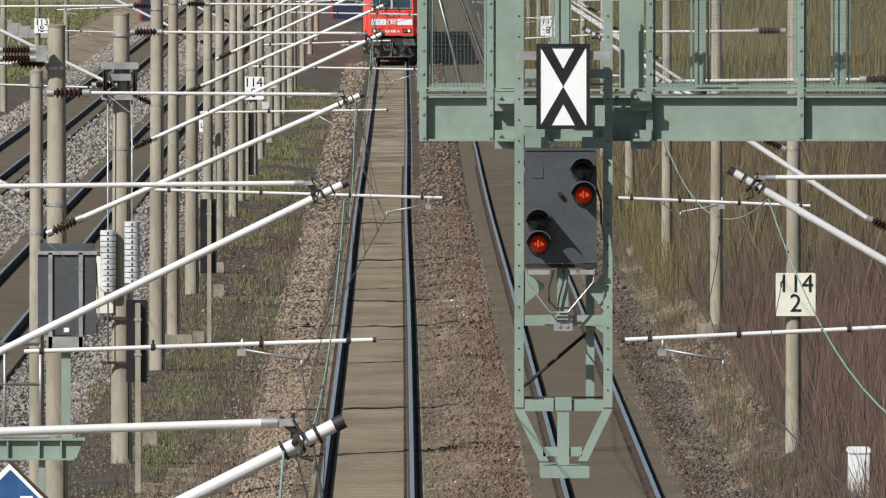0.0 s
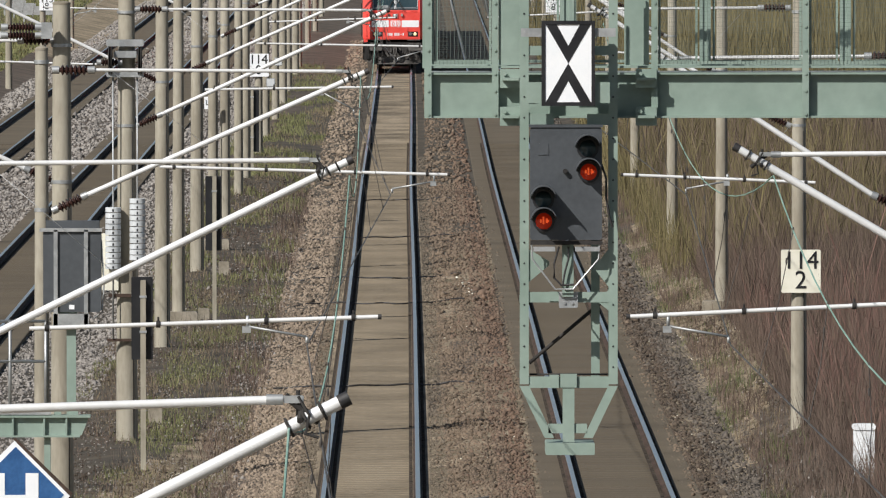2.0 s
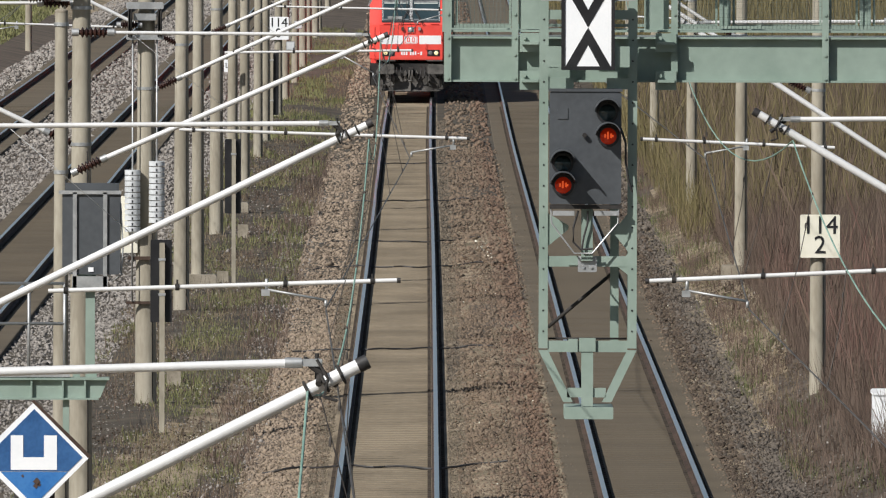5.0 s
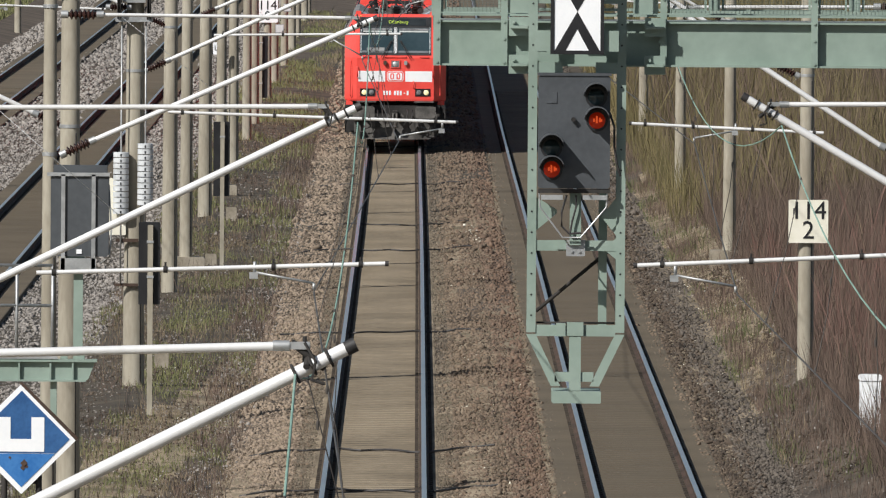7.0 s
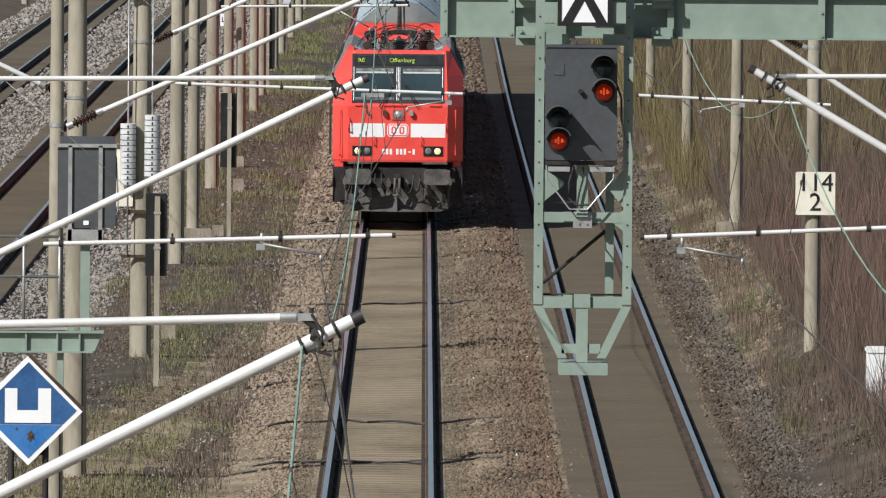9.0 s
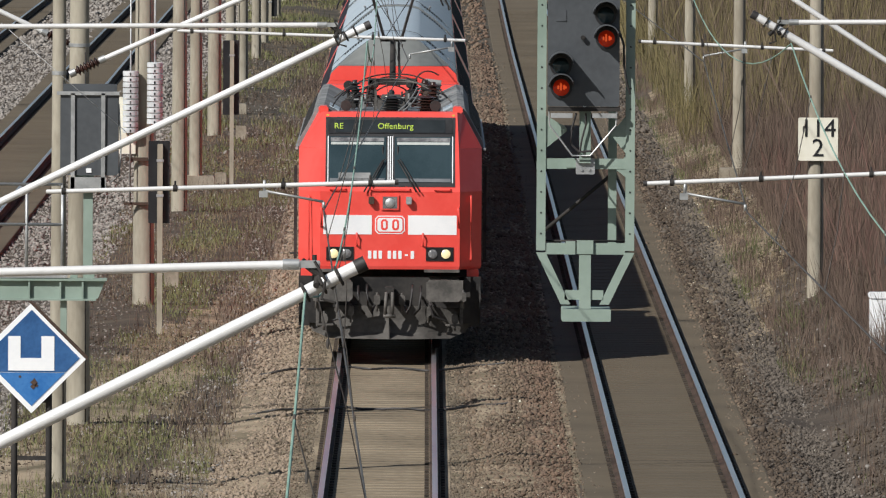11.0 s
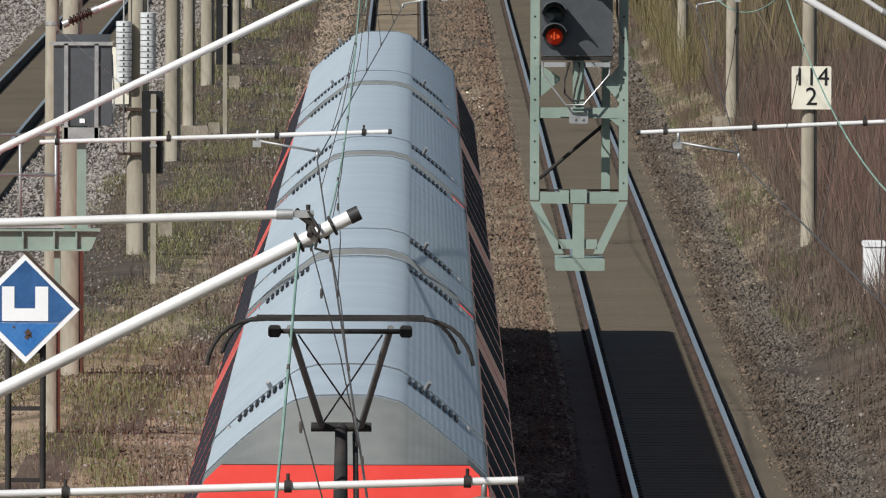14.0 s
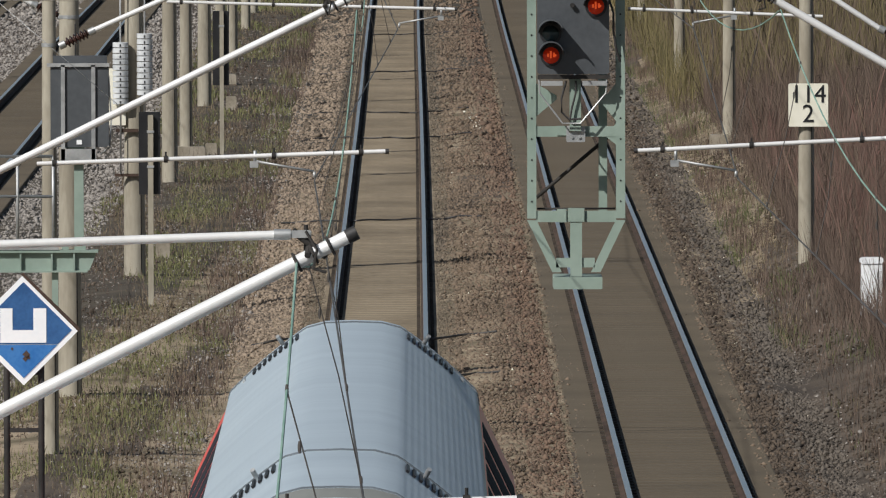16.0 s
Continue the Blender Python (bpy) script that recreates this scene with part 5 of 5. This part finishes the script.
    part("plough", Shape().loft([[(-w, y, z), (-w * 0.5, y - 0.25, z), (0.0, y - 0.38, z), (w * 0.5, y - 0.25, z), (w, y, z), (w, y + 0.06, z), (0.0, y + 0.0, z), (-w, y + 0.06, z)] for w, y, z in prow]), PLOUGH, t, "dusty dark snow plough")
    part("plough_rib", Shape().box(-0.008, 0.36, 0.28, 0.008, 0.62, 0.6), SOOT, t)
    for s in (-1, 1):
        part("corner_step", Shape().box(min(s * 1.24, s * 1.43), 1.0, 1.2, max(s * 1.24, s * 1.43), 1.3, 1.365, 0.02), RED, t, "red corner panel")
        part("sandpipe", Shape().path([(s * 1.44, 0.95, 1.2), (s * 1.45, 0.85, 0.9), (s * 1.44, 0.9, 0.5)], 0.02), SOOT, t)
        part("step_frame", Shape().box(min(s * 1.13, s * 1.18), 0.55, 0.45, max(s * 1.13, s * 1.18), 0.62, 1.2), mat_buffer, t, "dusty step frame")
        part("step_tread", Shape().box(min(s * 0.9, s * 1.16), 0.5, 0.47, max(s * 0.9, s * 1.16), 0.62, 0.5), mat_buffer, t)
        part("sill", face(min(s * 0.09, s * 0.97), 2.775, max(s * 0.09, s * 0.97), 2.83, 0.0215, 0.003), DECK, t, "grey sill behind the glass")
        part("warning_triangle", face(min(s * 0.99, s * 1.03), 3.818, max(s * 0.99, s * 1.03), 3.842, 0.004, 0.006), BRASS, t, "small yellow warning mark")
    part("trim", face(-0.008, 2.76, 0.008, 3.5, 0.026, 0.02), WHITE, t, "pale centre trim")
    part("coupling_chain", Shape().tube((-0.05, 0.25, 1.02), (-0.07, 0.24, 0.66), 0.028, 8).tube((0.05, 0.25, 1.02), (0.05, 0.24, 0.66), 0.028, 8).tube((-0.1, 0.24, 0.64), (0.1, 0.24, 0.64), 0.03, 8), mat_buffer, t, "worn coupling links")
    for y in (3.0, 5.6, 13.4, 15.9):
        ws = part("wheelset", Shape().tube((-0.7, y, 0.625), (0.7, y, 0.625), 0.09, 12), SOOT, t)
        for s in (-1, 1):
            part("wheel", Shape().tube((s * 0.69, y, 0.625), (s * 0.82, y, 0.625), 0.62, 28), SOOT, ws)
    part("underframe", Shape().box(-1.25, 5.0, 0.4, 1.25, 13.9, 1.25), SOOT, t)
    # roof gear
    def stack(x, y, z0, z1, r, n, material, label):
        part("roof_insulator", Shape().bead((x, y, z0), (x, y, z1), [(0, r * 0.75), (0.06, r * 0.75)] + [(0.08 + 0.84 * (i + d) / n, q) for i in range(n) for d, q in ((0.05, r * 0.5), (0.45, r), (0.6, r), (0.95, r * 0.5))] + [(0.94, r * 0.45), (1, r * 0.4)], 16), material, t, label)
    brown, dark = "ribbed red-brown insulator", "ribbed black insulator"
    stack(0.57, 2.45, 3.855, 4.12, 0.165, 5, CERAMIC, brown)
    stack(0.02, 2.4, 3.855, 4.11, 0.175, 5, BLACKIRON, dark)
    stack(-0.60, 4.6, 3.85, 4.3, 0.09, 8, BLACKIRON, dark)
    stack(0.68, 4.4, 3.85, 4.28, 0.10, 6, CERAMIC, brown)
    stack(0.55, 8.8, 3.63, 4.2, 0.12, 7, CERAMIC, brown)
    stack(0.72, 9.6, 3.63, 4.15, 0.11, 7, BLACKIRON, dark)
    for x, y in ((-0.36, 12.84), (0.36, 12.84), (-0.36, 13.9), (0.36, 13.9), (-0.55, 8.5), (0.0, 7.6)):
        stack(x, y, 3.63, 4.0, 0.09, 6, CERAMIC, brown)
    # two bows of conductor across the roof, and slack jumpers
    for y, x0, x1, z0, zt, m_ in ((5.0, -0.93, 0.80, 4.0, 4.30, mat_buffer), (4.4, -0.76, 0.98, 3.96, 4.27, mat_buffer), (5.6, -0.5, 0.62, 4.05, 4.32, SOOT), (6.1, -0.8, 0.9, 4.0, 4.35, SOOT)):
        pts = [(x0 + (x1 - x0) * q, y + 0.5 * math.sin(3 * q), z0 + (zt - z0) * (1 - abs(2 * q - 1) ** 2.6)) for q in np.linspace(0, 1, 19)]
        part("busbar", Shape().path(pts, 0.012), m_, t, "bent roof conductor")
    for k, (a, b, c) in enumerate((((0.12, 2.2, 3.87), (0.3, 2.4, 3.98), (0.42, 3.0, 4.22)), ((0.2, 2.25, 3.87), (0.38, 2.45, 3.98), (0.48, 3.1, 4.2)), ((-0.7, 3.0, 3.9), (-0.5, 3.4, 4.3), (-0.15, 3.8, 4.0)), ((0.1, 3.4, 4.0), (0.3, 3.6, 4.25), (0.65, 3.9, 4.15)), ((0.3, 9.4, 3.9), (0.42, 9.5, 4.5), (0.78, 9.6, 4.25)), ((-0.95, 3.4, 3.9), (-0.8, 3.6, 4.2), (-0.5, 4.4, 4.2)), ((-0.4, 7.0, 3.9), (0.0, 7.2, 4.4), (0.4, 7.5, 3.9)))):
        a, b, c = Vector(a), Vector(b), Vector(c)
        pts = [a.lerp(b, q).lerp(b.lerp(c, q), q) for q in np.linspace(0, 1, 12)]
        part("jumper", Shape().path(pts, 0.013), LOCOROOF if k < 2 else CAP, t, "curved roof jumper")
    part("switch_drum", Shape().tube((0.55, 9.2, 4.16), (0.82, 9.2, 4.13), 0.05, 14), LOCOROOF, t, "grey switch drum")
    part("drive_box", Shape().box(-0.22, 3.1, 3.85, 0.22, 3.6, 4.02, 0.03).box(-0.16, 3.05, 4.02, 0.16, 3.5, 4.1, 0.02).box(-0.27, 3.2, 3.85, -0.23, 3.4, 4.16).box(0.23, 3.2, 3.85, 0.27, 3.4, 4.16), mat_buffer, t, "dusty switch drive box")
    part("drive_label", Shape().box(-0.09, 3.04, 4.03, 0.09, 3.05, 4.085), CREAM, t, "pale plate")
    for i in range(46):
        x, y = random.uniform(-0.72, 0.72), random.uniform(3.4, 14.6)
        z = 3.845 if y < 6.8 else 3.63
        part("roof_fitting", Shape().box(x - 0.04, y - 0.1, z, x + 0.04, y + 0.1, z + random.uniform(0.05, 0.16), 0.012).tube((x, y, z), (x, y, z + random.uniform(0.16, 0.3)), 0.018, 8).tube((x - 0.13, y + 0.05, z + 0.15), (x + 0.13, y + 0.05, z + 0.15), 0.016, 6), random.choice((SOOT, SOOT, mat_buffer, LOCOROOF)), t)
    for s in (-1, 1):
        part("spring", Shape().tube((s * 0.32, 5.4, 4.05), (s * 0.32, 6.6, 4.05), 0.035, 10), SOOT, t)
    part("spring", Shape().tube((0.7, 4.2, 3.85), (0.7, 5.4, 3.95), 0.03, 10), ZINC, t)
    part("main_switch", Shape().bead((0.6, 4.9, 3.62), (0.6, 4.9, 4.12), [(0, 0.1), (0.5, 0.1), (0.55, 0.06), (0.9, 0.09), (1, 0.05)], 12), RUST, t, "red-brown switch")
    panto(t, 12.2, 5.61)
    part("folded_arm", Shape().tube((0, 3.4, 4.0), (0, 6.4, 4.05), 0.05).tube((-0.45, 3.6, 4.0), (0.45, 3.6, 4.0), 0.025), SOOT, t, "folded front collector")
    return t


def panto(t, y, zh):
    """Raised single-arm collector: its head at y, its knee further back."""
    p = part("pantograph", Shape().box(-0.42, y + 0.6, 4.0, 0.42, y + 0.68, 4.08).box(-0.42, y + 1.7, 4.0, 0.42, y + 1.78, 4.08).box(-0.42, y + 0.6, 4.0, -0.34, y + 1.78, 4.08).box(0.34, y + 0.6, 4.0, 0.42, y + 1.78, 4.08), SOOT, t, "dark raised current collector")
    knee = Vector((0, y + 1.7, 4.74))
    part("lower_arm", Shape().tube((0, y + 0.7, 4.05), knee, 0.055, 12, 0.045), SOOT, p)
    part("guide_rod", Shape().tube((0.12, y + 0.75, 4.0), knee + Vector((0.1, 0.1, -0.05)), 0.02), SOOT, p)
    part("knee", Shape().tube(knee - Vector((0.22, 0, 0)), knee + Vector((0.22, 0, 0)), 0.035, 10), SOOT, p)
    for s in (-1, 1):
        part("upper_arm", Shape().tube(knee + Vector((s * 0.14, 0, 0)), (s * 0.36, y + 0.05, zh - 0.07), 0.026, 10), LOCOROOF, p)
        part("upper_rod", Shape().tube(knee + Vector((s * 0.14, 0, 0.02)), (-s * 0.3, y + 0.1, zh - 0.12), 0.007, 5), SOOT, p)
        for d, w_ in ((-0.2, 0.95), (0.2, 0.86)):
            part("horn", Shape().path([(s * w_ * a_, y + d, zh + 0.005 - h_) for a_, h_ in ((0.56, 0.0), (0.66, 0.004), (0.75, 0.022), (0.83, 0.058), (0.90, 0.115), (0.95, 0.185), (0.98, 0.25), (1.0, 0.33 if d < 0 else 0.26))], 0.015, 8), SOOT, p, "curved end horn")
        part("spring_box", Shape().box(s * 0.47 - 0.045, y - 0.1, zh - 0.13, s * 0.47 + 0.045, y + 0.1, zh - 0.05, 0.015), SOOT, p)
    for d in (-0.2, 0.2):
        part("collector_strip", Shape().box(-0.6, y + d - 0.02, zh - 0.008, 0.6, y + d + 0.02, zh + 0.018), SOOT, p, "carbon strip on its carrier")
    part("head_bar", Shape().tube((-0.47, y, zh - 0.09), (0.47, y, zh - 0.09), 0.018, 8), SOOT, p)


mat_buffer = mat("worn dusty iron", (0.05, 0.047, 0.043), (0.13, 0.12, 0.11), 4, 0.7, fine=18, bump=0.2)
# dark grey that paints the shadow arc along the roof seams
GAPGREY = mat("roof seam with painted shadow", (0.105, 0.125, 0.14), (0.17, 0.195, 0.215), 2, 0.7)


def roof_line(side):
    """Half of the roof's outline, ribbed on its slope."""
    pts = [(0.0, 4.64), (0.25, 4.632), (0.41, 4.59)]
    a, b = Vector((0.44, 4.572)), Vector((1.09, 4.02))
    n = Vector((0.707, 0.707))
    for i in range(14):
        for q, h in ((0.1, 0.0), (0.3, 0.0012), (0.6, 0.0012), (0.8, 0.0)):
            p = a.lerp(b, (i + q) / 14) + n * (h + 0.02 * math.sin(math.pi * (i + q) / 14))
            pts.append((p.x, p.y))
    pts += [(1.10, 3.98), (1.11, 3.9)]
    return [(side * x, z) for x, z in pts]


def coach():
    t = thing("double_deck_coach", "red double-deck coach with dark window band and grey-blue ribbed roof", "railway coach", group="coaches of the train")
    r, l = roof_line(1), roof_line(-1)
    ring = l[::-1] + r[1:]
    y0, y1 = 0.22, 26.41
    ends = [[(x, y0, min(z, 4.16)) for x, z in ring], [(x, 1.1, z) for x, z in ring], [(x, y1, z) for x, z in ring]]
    roof = Shape()
    n = len(ring)
    flat = [p for q in ends for p in q]
    slope = Shape()
    for j in range(2):
        for i in range(n - 1):
            (roof if j else slope).add([flat[j * n + i], flat[j * n + i + 1], flat[(j + 1) * n + i + 1], flat[(j + 1) * n + i]], [(0, 1, 2, 3)], True)
    roof.add([(x, y1, z) for x, z in ring], [tuple(range(n))])
    part("roof_end", slope, ROOFEND, t, "plain grey sloping roof end")
    part("roof", roof, ROOF, t, "grey-blue ribbed sheet roof")
    prof = ((-1.10, 3.92), (-1.42, 3.25), (-1.43, 0.9), (-1.33, 0.38), (1.33, 0.38), (1.43, 0.9), (1.42, 3.25), (1.10, 3.92))
    part("body", Shape().sweep(prof, y0, y1), RED, t, "red painted body")
    part("end_wall", Shape().add([(x, y0 - 0.004, min(z, 4.155)) for x, z in ring] + [(x, y0 + 0.05, min(z, 4.15) - 0.004) for x, z in ring], [tuple(range(n)), tuple(range(2 * n - 1, n - 1, -1))] + [(i + 1, i, n + i, n + i + 1) for i in range(n - 1)]), RED, t)
    # raised seams; their soft shadow is put into the dark colour
    for y in (1.12, 5.8, 25.9):
        band = Shape()
        a = [(x * 1.006, y, z + 0.008) for x, z in ring]
        b = [(x * 1.006, y + 0.12, z + 0.008) for x, z in ring]
        for i in range(n - 1):
            band.add([a[i], a[i + 1], b[i + 1], b[i]], [(0, 1, 2, 3)])
            band.add([a[i], a[i + 1], ring_drop(ring[i + 1], y), ring_drop(ring[i], y)], [(0, 1, 2, 3)])
        part("roof_seam", band, GAPGREY, t, "raised seam, its shadow put into the dark colour")
    slot = None
    for y in (5.0, 25.1):
        for s in (-1, 1):
            for i in range(9):
                q = 0.06 + 0.56 * i / 8
                p = Vector((0.44, 4.572)).lerp(Vector((1.09, 4.02)), q) + Vector((0.707, 0.707)) * (0.02 * math.sin(math.pi * q) + 0.016)
                if slot is None:
                    slot = Shape().box(-0.013, -0.4, -0.012, 0.013, 0.4, 0.006).mesh("vent_slot", BLACK)
                ob = new("vent_slot", slot)
                ob.parent = t
                ob.matrix_basis = pose(s * p.x, y, p.y, 0, s * 40)
    for y in (5.5,):
        for s in (-1, 1):
            part("roof_horn", Shape().tube((s * 0.59, y, 4.40), (s * 0.65, y - 0.1, 4.52), 0.02, 10), ZINC, t, "pale stub on the roof")
    for y in (5.1, 25.2):
        for s in (-1, 1):
            for q in (0.78,):
                p = Vector((0.44, 4.572)).lerp(Vector((1.09, 4.02)), q)
                part("roof_stud", Shape().box(s * (p.x + 0.012) - 0.012, y, p.y - 0.02, s * (p.x + 0.012) + 0.012, y + 0.25, p.y + 0.035, 0.004), ZINC, t, "small grey stud")
    win = {}
    for s in (-1, 1):
        for i in range(7):
            y = 2.6 + 3.15 * i
            for k, (xa, za, xb, zb) in enumerate(((1.398, 3.30, 1.128, 3.865), (1.432, 1.25, 1.432, 1.95))):
                if (s, k) not in win:
                    v = [(s * (xa + 0.006), 0, za), (s * (xa + 0.006), 2.35, za), (s * (xb + 0.006), 2.35, zb), (s * (xb + 0.006), 0, zb)]
                    w = [(x - s * 0.03, yy, z) for x, yy, z in v]
                    win[s, k] = Shape().add(v + w, [(0, 1, 2, 3), (7, 6, 5, 4), (0, 4, 5, 1), (1, 5, 6, 2), (2, 6, 7, 3), (3, 7, 4, 0)]).mesh("window", COACHGLASS)
                ob = new("window", win[s, k])
                ob.parent, ob.location = t, (0, y, 0)
    for y in (3.0, 5.5, 21.3, 23.8):
        ws = part("wheelset", Shape().tube((-0.7, y, 0.46), (0.7, y, 0.46), 0.08, 10), SOOT, t)
        for s in (-1, 1):
            part("wheel", Shape().tube((s * 0.69, y, 0.46), (s * 0.82, y, 0.46), 0.46, 24), SOOT, ws)
    part("gangway", Shape().box(-0.65, -0.12, 1.2, 0.65, 0.22, 3.3, 0.05), CAP, t, "black rubber gangway")
    part("underframe", Shape().box(-1.2, 1.0, 0.25, 1.2, 25.8, 0.375), SOOT, t)
    return t


def ring_drop(p, y):
    return (p[0], y, p[1] - 0.001)


LOCO = loco()
COACHES = [coach()]
COACHES += [copy_thing(COACHES[0], pose(0, 0, 0)) for _ in range(3)]
for s in (-1, 1):
    part("tail_stub", Shape().tube((s * 0.59, 26.0, 4.40), (s * 0.67, 25.9, 4.52), 0.02, 10), ZINC, COACHES[-1], "pale stub on the roof end")


def motions():
    """The train runs towards and under the camera at 160 km/h."""
    for i, ob in enumerate([LOCO] + COACHES):
        back = 0.0 if i == 0 else 18.9 + 26.45 * (i - 1)
        size = 18.9 if i == 0 else 26.45
        rows = []
        for j in range(33):
            s = j * 0.5
            y = 308 + 44.4 * (9 - s) - 0.6 + back
            x0, x1 = LEFT + 0.04 + bend(y), LEFT + 0.04 + bend(y + size)
            rows.append((s, pose(x0, y, lift(y), math.degrees(math.atan2(lift(y + size) - lift(y), size)), 0, math.degrees(math.atan2(x0 - x1, size)))))
        walk(ob, rows)


motions()
